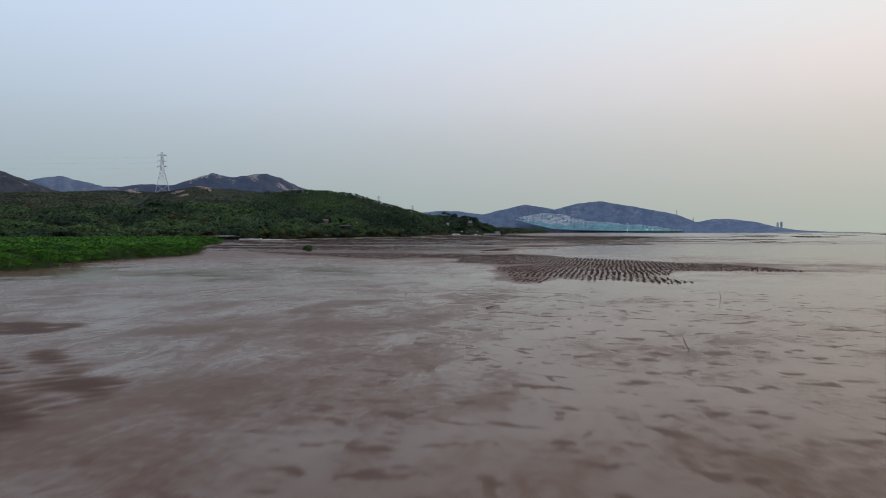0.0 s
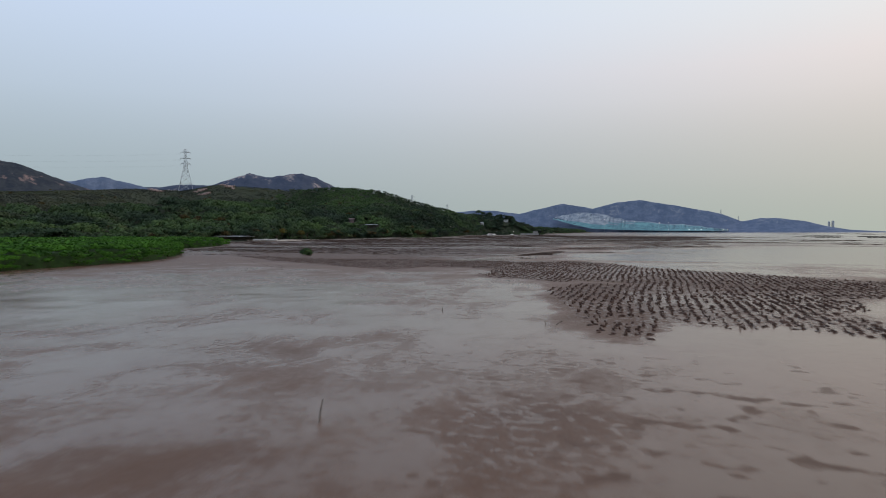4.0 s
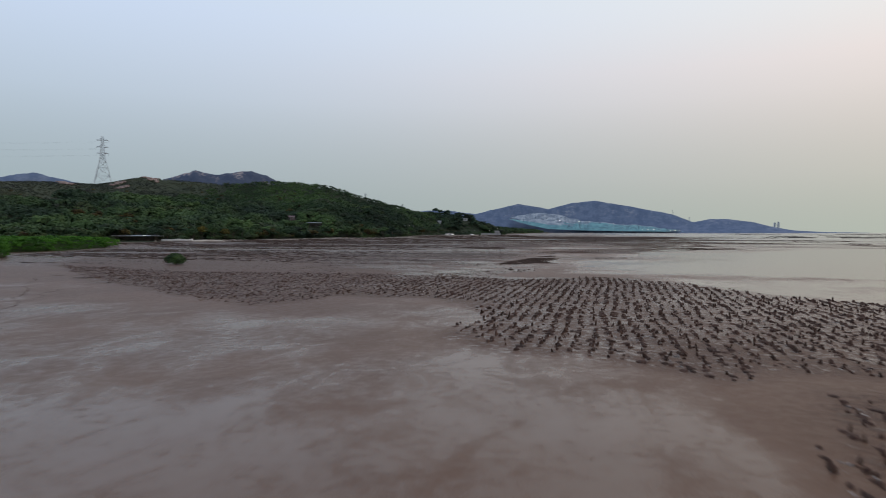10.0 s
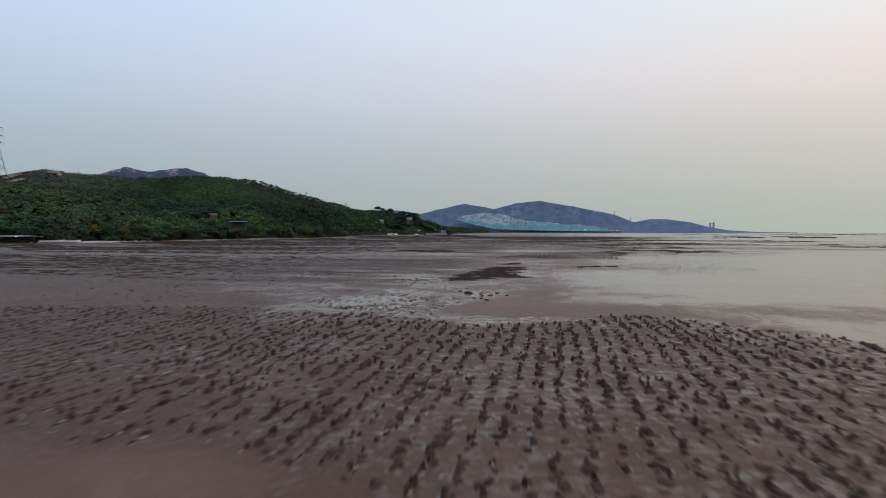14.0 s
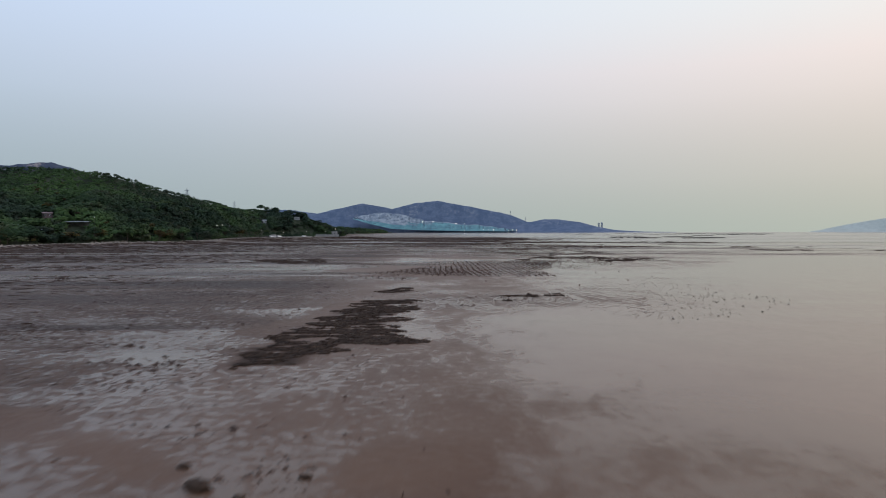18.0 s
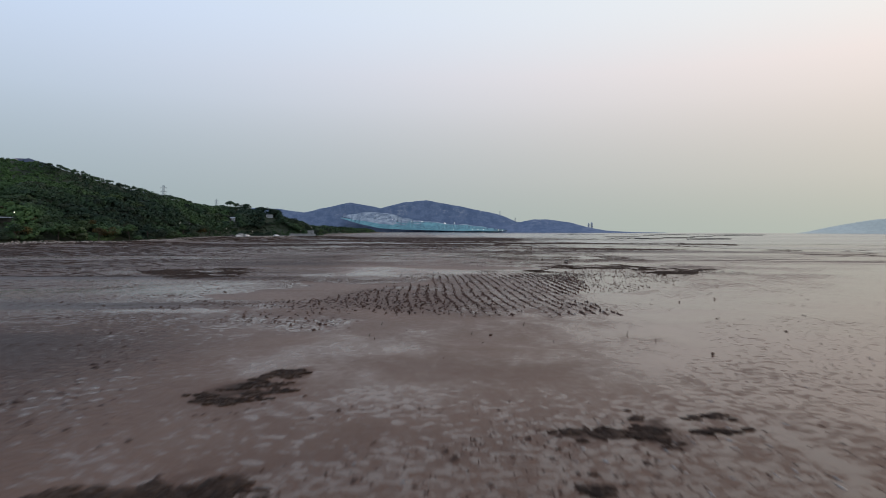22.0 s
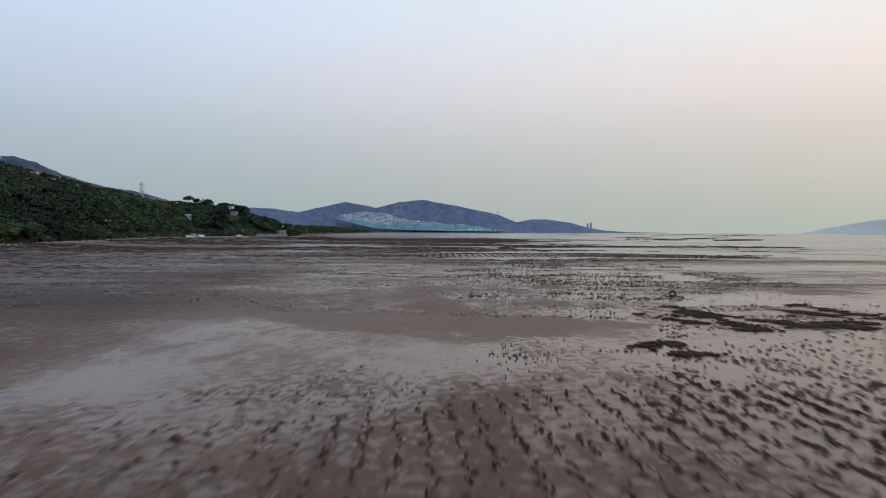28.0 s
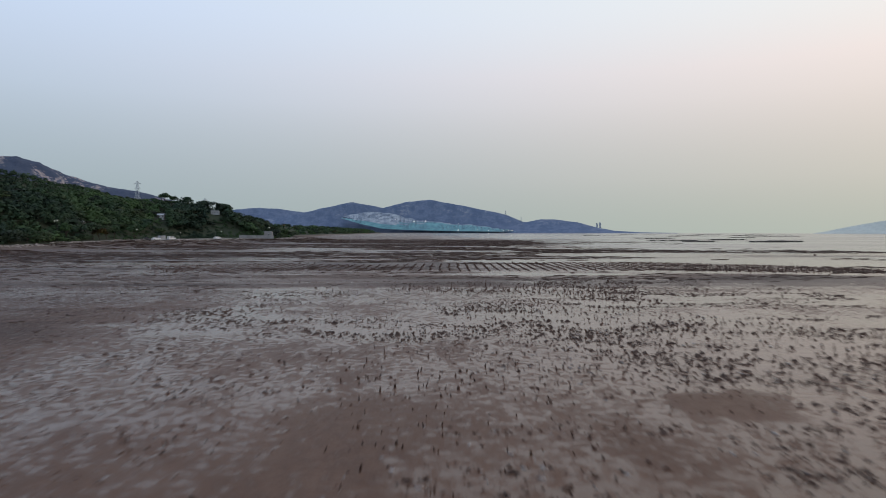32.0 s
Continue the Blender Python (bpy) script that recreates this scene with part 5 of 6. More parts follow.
w = np.exp(rng.normal(-2.75, 0.42, len(ux))) * (1 - 0.6 * smooth(-25, -15, ux) * smooth(330, 300, uy))
wedge = [(np.array([(-1, -0.6, -0.3), (0.9, -0.7, -0.3), (1.1, 0.6, -0.3), (-0.8, 0.8, -0.3), (rng.uniform(-.4, .4), rng.uniform(-.3, .3), 1.0)]), np.array([(0, 1, 4), (1, 2, 4), (2, 3, 4), (3, 0, 4)])) for _ in range(8)]
me = scatter_mesh("mud_crumbs", wedge, rng.integers(0, 8, len(ux)), np.diag([1.35, 0.9, 1.0])[None] @ turns(rng, len(ux), w, w * 0.8, w * rng.uniform(0.35, 0.9, len(ux)), 0.2), np.stack([ux, uy, ground_at(ux, uy) - 0.02], -1))
ob = new("mud_crumbs", me)
me.materials.append(LUMP)
tagged(ob, "small dark crumbs of mud and shell on the wet flat", "mud", kind="stuff")

# crumbled edges of the little creeks
ex, ey = [], []
for line in (CREEK_A, CREEK_B):
    for (ax, ay), (bx, by) in zip(line[:-1], line[1:]):
        n_c = int(math.hypot(bx - ax, by - ay) * 5)
        k_ = rng.random(n_c)
        ex.append(ax + (bx - ax) * k_ + rng.normal(0, 0.12, n_c) + np.sin(k_ * 9) * 0.5), ey.append(ay + (by - ay) * k_ + rng.normal(0, 0.12, n_c))
ex, ey = np.concatenate(ex), np.concatenate(ey)
w = rng.uniform(0.03, 0.08, len(ex))
me = scatter_mesh("creek_edge", flatter, rng.integers(0, 6, len(ex)), turns(rng, len(ex), w, w * 0.8, w * 0.28, 0.1), np.stack([ex, ey, ground_at(ex, ey)], -1))
ob = new("creek_edge", me)
me.materials.append(LUMP)
tagged(ob, "dark crumbling mud along a winding tidal creek", "mud", kind="stuff")

# oyster shells strewn about the posts; the pale bits also imitate wet glints
rs_ = np.random.default_rng(600)
sel = rs_.random(len(shell_x)) < np.where(shell_w > 0.18, 0.55, 0.30) * smooth(0.36, 0.58, fbm(shell_x, shell_y, 6, 3, 651))
sxs, sys_ = shell_x[sel] + rs_.normal(0.05, 0.22, sel.sum()), shell_y[sel] - rs_.uniform(0.05, 0.45, sel.sum())
w = rs_.uniform(0.03, 0.09, len(sxs))
me = scatter_mesh("oyster_shells", flatter, rs_.integers(0, 6, len(sxs)), turns(rs_, len(sxs), w, w * 1.7, w * 0.5, 0.3), np.stack([sxs, sys_, ground_at(sxs, sys_) - 0.01], -1))
ob = new("oyster_shells", me)
me.materials.append(SHELL)
tagged(ob, "pale broken oyster shells and glint-like flecks strewn over the mud", "oyster shells", kind="stuff")

protos = []
for k in range(8):
    v, f = stub(rng, 9, 0.7)
    m1 = raw_mesh("oyster_post", v, f)
    m1.materials.append(POST)
    v2, f2 = lumps(rng, ICO2, 0.35)
    m2 = raw_mesh("oyster_clump", v2 * np.array([0.34, 0.30, 0.22]) + np.array([0.25, 0.1, 0.45]), f2)
    m2.materials.append(POST)
    protos.append((m1, m2))
r = np.random.default_rng(77)
for a, b, wid, hei in singles[:330]:
    m1, m2 = protos[r.integers(0, 8)]
    ob = new("oyster_post", m1)
    w = wid * r.uniform(0.65, 1.4)
    ob.matrix_world = pose(a, b, float(ground_at(a, b)) - 0.04, r.normal(0, 7), r.normal(0, 7), r.uniform(-25, 25)) @ Matrix.Diagonal((w, w * 1.3, hei * r.uniform(0.5, 1.35), 1))
    tagged(ob, "short mud-crusted oyster post in wet brown mud", "oyster post", "oyster post rows")
    cl = new("oyster_clump", m2)
    cl.parent = ob


def weed_mat(poly, seed, density=26.0, gap=0.36):
    """A mat of brown weed: many low tufts in torn streaks."""
    r = np.random.default_rng(seed)
    p = np.array(poly)
    lo, hi = p.min(0) - 1, p.max(0) + 1
    n = int(np.prod(hi - lo) * density)
    x, y = r.uniform(lo[0], hi[0], n), r.uniform(lo[1], hi[1], n)
    ok_ = (signed(x, y, poly) + (fbm(x * 0.4, y * 1.6, 2.2, 3, seed) - 0.5) * 4.0 > 0) & (weed_streaks(x, y) + 0.22 * (fbm(x, y, 1.1, 2, 72) - 0.5) > gap)
    x, y = x[ok_], y[ok_]
    kinds_ = [lumps(r, ICO1, 0.45) for _ in range(6)]
    w = r.uniform(0.06, 0.19, len(x))
    me_ = scatter_mesh("weed_mat", kinds_, r.integers(0, 6, len(x)), np.diag([1.7, 1.0, 1.0])[None] @ turns(r, len(x), w, w * 0.8, r.uniform(0.03, 0.08, len(x)), 0.3), np.stack([x, y, ground_at(x, y) + 0.01], -1))
    ob_ = new("weed_mat", me_)
    me_.materials.append(WEED)
    return tagged(ob_, "dark brown mat of weed lying on the mud", "seaweed", "weed mats", "stuff")


for k, (poly, cut_) in enumerate(WEEDS):
    weed_mat(poly, 300 + k, 26.0, cut_ + 0.04)


def clod(x, y, size, label, name="mud_clod", cat="mud clod", mat=WEED, high=0.35):
    r_ = np.random.default_rng(int(abs(x * 13 + y * 7)))
    v, f = lumps(r_, ICO2, 0.25)
    m_ = shade_smooth(raw_mesh(name, v * np.array([size, size * 0.6, size * high]), f))
    m_.materials.append(mat)
    ob_ = new(name, m_)
    ob_.matrix_world = pose(x, y, float(ground_at(x, y)) + size * high * 0.35, 0, 0, r_.uniform(-40, 40))
    return tagged(ob_, label, cat, "loose clods")


for x, y, s in ((-38.1, 198.2, .4), (-37.1, 196.7, .75), (-35.8, 196.1, .3), (-34.8, 195.1, .4), (-35.5, 194.5, .35), (-33.2, 195.3, .3), (-34.3, 197.4, .35), (-36.1, 192.3, .3), (-35.4, 192.1, .35), (-34.8, 190.8, .5)):
    clod(x, y, s * 0.6, "dark clod of weed and mud on the wet flat")
for x, y, s in ((-2.3, 285, .22), (2.4, 287.4, .21), (-11.3, 259.6, .24), (105, 536, .8), (-23.1, 266, .25), (-34.7, 270.6, .25), (-35.1, 268.2, .3), (9, 352, .25), (21, 430, .3), (12, 372, .22)):
    clod(x, y, s * 0.5, "dark wet stone lying alone on the mud", "stone", "stone", POST, 0.7)


def stick(x, y, length, lean, turn, fork=False):
    z = float(ground_at(x, y))
    d = Vector((math.sin(radians(turn)) * math.sin(radians(lean)), math.cos(radians(turn)) * math.sin(radians(lean)), math.cos(radians(lean))))
    b = Vector((x, y, z - 0.1))
    base = tagged(new("stick"), "thin weathered stick standing in the mud", "stick", "sticks in the mud")
    base.location = b
    o = Vector((0, 0, 0))
    part("shaft", rodded((o, d * length * 0.55, 0.035, 0.03), (d * length * 0.54, d * length + Vector((0.05, 0, 0.02)), 0.03, 0.012)), WOOD, base)
    if fork:
        part("twig", rodded((d * length * 0.5, d * length * 0.8 + Vector((0.28, 0.1, 0.12)), 0.018, 0.006)), WOOD, base)
    return base


stick(5.1, 37.2, 1.1, 28, -70), stick(-19.6, 60.5, 0.9, 6, 40), stick(-24.9, 91.6, 0.35, 8, 20), stick(12.0, 66.7, 0.9, 10, -50)
stick(-14.4, 86.0, 0.7, 55, 60, True), stick(-15.0, 86.3, 0.5, 40, -60, True), stick(-12.0, 91.0, 0.8, 65, -60, True)
for k in range(8):
    stick(-32 + r.uniform(0, 22), 262 + r.uniform(0, 9), r.uniform(0.22, 0.38), r.uniform(3, 16), r.uniform(0, 360))


def branch(x, y, length, turn):
    base = tagged(new("fallen_branch"), "dark waterlogged branch lying on the mud", "branch")
    base.matrix_world = pose(x, y, float(ground_at(x, y)) + 0.05, 0, 0, turn)
    part("limb", rodded(((-length / 2, 0, 0), (0, 0.06, 0.05), 0.07, 0.06), ((0, 0.06, 0.05), (length / 2, -0.04, 0.02), 0.06, 0.025)), WOOD, base)
    part("twig", rodded(((0, 0.06, 0.05), (0.35, 0.38, 0.12), 0.03, 0.01)), WOOD, base)
    part("twig", rodded(((-0.3, 0.02, 0.03), (-0.1, -0.3, 0.16), 0.025, 0.01)), WOOD, base)


branch(-9.25, 54.3, 2.0, 62)


def tyre(x, y):
    base = tagged(new("old_tyre"), "old black tyre half sunk upright in the mud", "tyre")
    base.matrix_world = pose(x, y, 0.33, 62, 0, -18) @ Matrix.Diagonal((0.74, 0.74, 0.74, 1))
    bm = bmesh.new()
    n, prof = 36, [(0.30, 0.10), (0.33, 0.13), (0.43, 0.14), (0.475, 0.11), (0.485, 0.0), (0.475, -0.11), (0.43, -0.14), (0.33, -0.13), (0.30, -0.10), (0.31, 0.0)]
    ring = [[bm.verts.new((rr * math.cos(2 * math.pi * i / n), rr * math.sin(2 * math.pi * i / n), h)) for rr, h in prof] for i in range(n)]
    for i in range(n):
        for j in range(len(prof)):
            bm.faces.new((ring[i][j], ring[(i + 1) % n][j], ring[(i + 1) % n][(j + 1) % len(prof)], ring[i][(j + 1) % len(prof)]))
    bmesh.ops.recalc_face_normals(bm, faces=bm.faces)
    part("casing", bm, RUBBER, base)
    tread = bmesh.new()
    for i in range(30):
        a = 2 * math.pi * i / 30
        box(tread, (0.02, 0.06, 0.22), (0.485 * math.cos(a), 0.485 * math.sin(a), 0), Matrix.Rotation(a, 4, "Z") @ Matrix.Rotation(0.25, 4, "X"))
    part("tread", tread, RUBBER, base)


tyre(4.2, 359.2)


# ---- mangrove and bush ----
def mangrove():
    base = tagged(new("mangrove_thicket"), "dense bright green mangrove thicket at the channel's edge", "mangrove", kind="stuff")
    r_ = np.random.default_rng(41)
    n = 58000
    x, y = r_.uniform(-300, -95, n), r_.uniform(-40, 322, n)
    d = signed(x, y, MANG) + (fbm(x, y, 14, 3, 19) - 0.5) * 9 + (fbm(x, y, 4, 2, 29) - 0.5) * 3 + 1.5
    ok_ = (d > 0) & (r_.random(n) < np.where(d < 8, 1.0, np.where(d < 30, 0.55, 0.14)))
    x, y, d = x[ok_], y[ok_], d[ok_]
    crown = 3.4 + 1.1 * (fbm(x, y, 16, 3, 55) - 0.5) + 0.7 * (fbm(x, y, 5, 2, 57) - 0.5) + r_.normal(0, 0.14, len(x))
    crown = crown * (0.72 + 0.28 * smooth(0, 5, d))
    low = (d < 4) & (r_.random(len(x)) < 0.7)
    z = np.where(low, crown * r_.uniform(0.16, 1.0, len(x)), crown)
    s = r_.uniform(0.5, 1.0, len(x)) * np.where(d > 30, 2.1, np.where(d > 8, 1.5, 1.1))
    kinds_ = [leaf_ball(r_, 3, 20, 0.6, 0.62, 0.24) for _ in range(8)]
    me_ = scatter_mesh("leaves", kinds_, r_.integers(0, 8, len(x)), turns(r_, len(x), s, s, s * 0.62, 0.15), np.stack([x, y, z + 0.05], -1))
    me_.materials.append(MANGROVE)
    o = new("leaves", me_)
    o.parent = base
    # a dark sheet below the crowns, added to read as shade between them
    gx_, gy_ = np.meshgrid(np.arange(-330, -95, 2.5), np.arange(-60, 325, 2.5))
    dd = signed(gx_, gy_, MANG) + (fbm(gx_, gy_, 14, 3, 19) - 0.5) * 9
    core = shade_smooth(grid_mesh("shaded_core", gx_, gy_, -0.3 + 2.9 * smooth(1.5, 4.0, dd), dd > 0.5))
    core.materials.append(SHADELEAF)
    o = new("shaded_core", core)
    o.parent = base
    sel_ = np.where((d < 3.0))[0]
    sel_ = r_.choice(sel_, min(900, len(sel_)), replace=False)
    v, f = stub(r_, 5, 0.5)
    w = r_.uniform(0.04, 0.09, len(sel_))
    me_ = scatter_mesh("prop_roots", [(v, f)], np.zeros(len(sel_), int), turns(r_, len(sel_), w, w, r_.uniform(0.9, 1.9, len(sel_)), 0.25), np.stack([x[sel_], y[sel_], x[sel_] * 0 + 0.1], -1))
    me_.materials.append(ROOTS)
    o = new("prop_roots", me_)
    o.parent = base


mangrove()


def tree(x, y, z, height, spread, leaf, label, seed, clumps=70, name="tree", group="", stems=1, low=0.35):
    """A tapered trunk with limbs and a crown of many leafy clumps."""
    r_ = np.random.default_rng(seed)
    base = tagged(new(name), label, "bush" if name == "bush" else "tree", group)
    base.location = (x, y, z)
    bm = bmesh.new()
    tips = []
    for _ in range(stems):
        foot = Vector((r_.uniform(-.25, .25), r_.uniform(-.25, .25), -0.3)) * (stems > 1) + Vector((0, 0, -0.3)) * (stems == 1)
        top = Vector((r_.uniform(-.12, .12) * height, r_.uniform(-.12, .12) * height, height * 0.55))
        rod(bm, foot, top, height * 0.028, height * 0.017, 7)
        tips.append(top)
        for _ in range(5):
            a, k = r_.uniform(0, 6.28), r_.uniform(0.45, 1.0)
            st = foot.lerp(top, k)
            en = st + Vector((math.cos(a) * spread * 0.6, math.sin(a) * spread * 0.6, height * r_.uniform(0.12, 0.3)))
            rod(bm, st, en, height * 0.013, height * 0.005, 5)
    part("trunk", bm, BARK, base)
    v, f = leaf_ball(r_, clumps // 2, 26, 0.82, 0.30, 0.10)
    me_ = raw_mesh("crown", v * np.array([spread, spread, max(height * (1 - low) * 0.55, spread * 0.7)]) + np.array([0, 0, height * (0.46 + 0.5 * low)]), f)
    me_.materials.append(leaf)
    o = new("crown", me_)
    o.parent = base
    return base


tree(-100.0, 196.5, float(ground_at(-100, 196.5)), 2.3, 1.9, BUSH, "round green bush alone on the mudflat", 5, 320, "bush", stems=5, low=-0.3)


# ---- pylons and cables ----
def pylon(x, y, z, height, label, thick=1.0, metal=STEEL):
    """A lattice tower with splayed legs, a narrow mast and three pairs of arms."""
    base = tagged(new("transmission_tower"), label, "pylon", "power line towers")
    base.location = (x, y, z)
    h, t = height, 0.16 * thick
    wide, waist, tip = h * 0.165, h * 0.046, h * 0.020
    zw = h * 0.56

    def half(zz):
        return wide + (waist - wide) * zz / zw if zz < zw else waist + (tip - waist) * (zz - zw) / (h - zw)

    def corner(i, zz):
        sx_, sy_ = ((1, 1), (-1, 1), (-1, -1), (1, -1))[i % 4]
        return (sx_ * half(zz), sy_ * half(zz), zz)

    for i in range(4):
        part("leg", rodded((corner(i, -4.0), corner(i, zw), t * 1.5, t * 1.2, 4), (corner(i, zw), corner(i, h), t * 1.2, t * 0.8, 4)), metal, base)
    levels = [0, h * 0.2, h * 0.36, h * 0.48, zw] + [zw + (h - zw) * k / 8 for k in range(1, 9)]
    for a, b in zip(levels[:-1], levels[1:]):
        bars = []
        for i in range(4):
            bars += [(corner(i, a), corner(i + 1, b), t * 0.6, t * 0.6, 4), (corner(i + 1, a), corner(i, b), t * 0.6, t * 0.6, 4), (corner(i, b), corner(i + 1, b), t * 0.6, t * 0.6, 4)]
        for bar in bars:
            part("brace", rodded(bar), metal, base)
    for zz in (0.93, 0.79, 0.66):
        for s in (1, -1):
            q, arm = half(h * zz), h * 0.105
            end = (s * arm, 0, h * zz)
            bars = [((s * q, q, h * zz), end, t * 1.9, t * 1.2, 4), ((s * q, -q, h * zz), end, t * 1.9, t * 1.2, 4), ((s * q, 0, h * (zz + 0.035)), end, t * 0.7, t * 0.5, 4)]
            cross_arm = part("cross_arm", rodded(*bars), metal, base)
            part("insulator", rodded((end, (end[0], 0, end[2] - h * 0.04), t * 0.9, t * 0.7, 5)), CABLE, cross_arm)
    return base


def hill_z(x, y):
    return float(hill_height(np.array([float(x)]), np.array([float(y)]))[0])


TOWER = (-481.0, 591.0)
TZ = hill_z(*TOWER) - 0.3
pylon(*TOWER, TZ, 97.0 - TZ, "tall grey steel lattice power pylon on the ridge", 1.0).rotation_euler.z = radians(40)
pylon(-557, 1493, 40.0, 59.5, "grey lattice power pylon behind the wooded point", 1.1, HAZE_STEEL)
pylon(-661, 2124, 47.0, 56.0, "grey lattice power pylon behind the wooded point", 1.3, HAZE_STEEL)
pylon(515, 4455, 118.0, 34.0, "tiny lattice pylon on the far mountain's crest", 1.8, HAZE_STEEL)
pylon(619, 4441, 72.0, 34.0, "tiny lattice pylon on the far mountain's crest", 1.8, HAZE_STEEL)


def cable(a, b, sag, r_):
    cu = bpy.data.curves.new("power_cable", "CURVE")
    cu.dimensions, cu.bevel_depth, cu.bevel_resolution = "3D", r_, 1
    sp = cu.splines.new("POLY")
    n = 24
    sp.points.add(n)
    for i in range(n + 1):
        k = i / n
        p = Vector(a).lerp(Vector(b), k)
        sp.points[i].co = (p.x, p.y, p.z - sag * 4 * k * (1 - k), 1)
    ob = new("power_cable", cu)
    cu.materials.append(CABLE)
    return tagged(ob, "thin grey power cable slung from the pylon's arm", "cable", "power cables")


for hz in (0.89, 0.75, 0.62):
    for s in (1, -1):
        hh = TZ + (97 - TZ) * hz
        cable((TOWER[0] + s * 3.5, TOWER[1] + s * 3, hh), (-1150 + s * 6, 420 + s * 3, hh + 40), 14, 0.013)


# ---- buildings ----
def house(x, y, z, turn, w, d, h, wall, roof_mat, label, windows=2, roof="flat", name="house", door=True):
    base = tagged(new(name), label, name.replace("_", " "))
    base.matrix_world = pose(x, y, z, 0, 0, turn)
    part("wall", boxed((w, d, h + 1.0), (0, 0, (h - 1.0) / 2), bevel=0.04), wall, base)
    if roof == "flat":
        part("roof", boxed((w + 0.5, d + 0.5, 0.22), (0, 0, h + 0.11), bevel=0.04), roof_mat, base)
        part("parapet", boxed((w + 0.1, 0.18, 0.4), (0, -d / 2, h + 0.42)), wall, base)
    else:
        bm = bmesh.new()
        a = math.atan2(h * 0.32, d / 2 + 0.3)
        for s in (1, -1):
            ln = (d / 2 + 0.35) / math.cos(a)
            box(bm, (w + 0.7, ln, 0.14), (0, s * (d / 4 + 0.1), h + h * 0.16), Matrix.Rotation(-s * a, 4, "X"))
        part("roof", bm, roof_mat, base)
        g = bmesh.new()
        for s in (1, -1):
            vs = [g.verts.new((s * (w / 2 - 0.06), -d / 2, h - 0.02)), g.verts.new((s * (w / 2 - 0.06), d / 2, h - 0.02)), g.verts.new((s * (w / 2 - 0.06), 0, h * 1.30))]
            g.faces.new(vs)
        part("gable", g, wall, base)
    for k in range(windows):
        px = (k + 0.5) / windows * w - w / 2 + (0.35 if door else 0)
        win = part("window", boxed((w * 0.16, 0.10, h * 0.32), (px, -d / 2 - 0.03, h * 0.58)), WHITEPAINT, base)
        part("pane", boxed((w * 0.13, 0.04, h * 0.27), (px, -d / 2 - 0.085, h * 0.58)), GLASS, win)
    if door:
        part("door", boxed((0.95, 0.08, 2.05), (-w * 0.36, -d / 2 - 0.03, 1.03)), DARKWALL, base)
    return base


house(-253.0, 535.0, hill_z(-253, 535) + 0.3, 25, 4.6, 4.0, 2.5, PINK, PINK, "pinkish plastered hill house with a low gabled roof", 2, "gable")
house(-177.5, 713.0, hill_z(-177.5, 713) + 0.2, 8, 3.4, 3.2, 2.2, PLASTER, SHEET, "small white house with a low roof among the trees", 2, "gable")
house(-156.5, 745.0, hill_z(-156.5, 745) - 0.3, 10, 5.0, 3.4, 1.2, PLASTER, PLASTER, "long low white hilltop house under a round tree", 3, door=False)
house(-238.0, 486.0, hill_z(-238, 486), 20, 6.0, 4.0, 2.8, CONCRETE, SHEET, "grey shoreside hut with a sheet roof", 2, "gable", "hut")
house(-229.0, 488.0, hill_z(-229, 488), 14, 4.5, 3.5, 2.5, PLASTER, SHEET, "pale shoreside hut with a sheet roof", 1, "gable", "hut")
house(-188.0, 644.0, hill_z(-188, 644) - 0.3, 12, 5.5, 4.0, 3.2, DARKWALL, SHEET, "dark hut with a pale tin roof in the trees", 1, "gable", "hut")
house(-121.0, 740.0, hill_z(-121, 740) + 0.1, 6, 5.0, 4.0, 4.0, CONCRETE, CONCRETE, "grey concrete shed behind the sea wall", 1, "flat", "hut")


def open_shed(x, y, z, turn, length, depth, h, label):
    """A long roof of sheets on posts, with a low board wall behind."""
    base = tagged(new("open_shed"), label, "shed", "sheds")
    base.matrix_world = pose(x, y, z, 0, 0, turn)
    n = max(3, round(length / 3.5))
    for i in range(n + 1):
        for s in (1, -1):
            part("post", rodded(((-length / 2 + length * i / n, s * depth * 0.46, -1.0), (-length / 2 + length * i / n, s * depth * 0.46, h), 0.08, 0.08, 6)), DARKWALL, base)
    for i in range(n):
        part("roof_sheet", boxed((length / n - 0.04, depth + 0.8, 0.08), (-length / 2 + length * (i + 0.5) / n, 0, h + 0.1 + 0.03 * (i % 2)), Matrix.Rotation(radians(4), 4, "X")), SHEET, base)
    part("back_wall", boxed((length, 0.1, h * 0.9), (0, depth * 0.46, h * 0.4)), DARKWALL, base)
    part("fascia", boxed((length, 0.06, 0.28), (0, -depth / 2 - 0.42, h - 0.02)), SHEET, base)
    return base


open_shed(-248.0, 361.5, 1.0, 38, 24.0, 6.0, 2.9, "long low open shed with a pale sheet roof by the shore")
open_shed(-225.2, 515.4, hill_z(-225.2, 515.4) + 0.2, 18, 12.0, 5.0, 2.6, "open shed with a grey roof half hidden by trees")


sx_a, sy_a = np.meshgrid(np.linspace(0, 1, 40), np.linspace(0, 1, 12))
bank_x = -228 + 12 * sx_a + 3.0 * sy_a - 1.5 + (fbm(sx_a * 30, sy_a * 8, 5, 2, 3) - 0.5) * 1.6
bank_y = 377 + 15 * sx_a - 4.5 * sy_a
bank_z = ground_at(bank_x, bank_y) - 0.15 + 0.85 * np.sin(np.pi * sx_a) ** 0.5 * np.sin(np.pi * sy_a)
setting("sand_bank", shade_smooth(grid_mesh("sand_bank", bank_x, bank_y, bank_z)), SAND, "pale bank of dry sand at the foot of the hill", "sand")


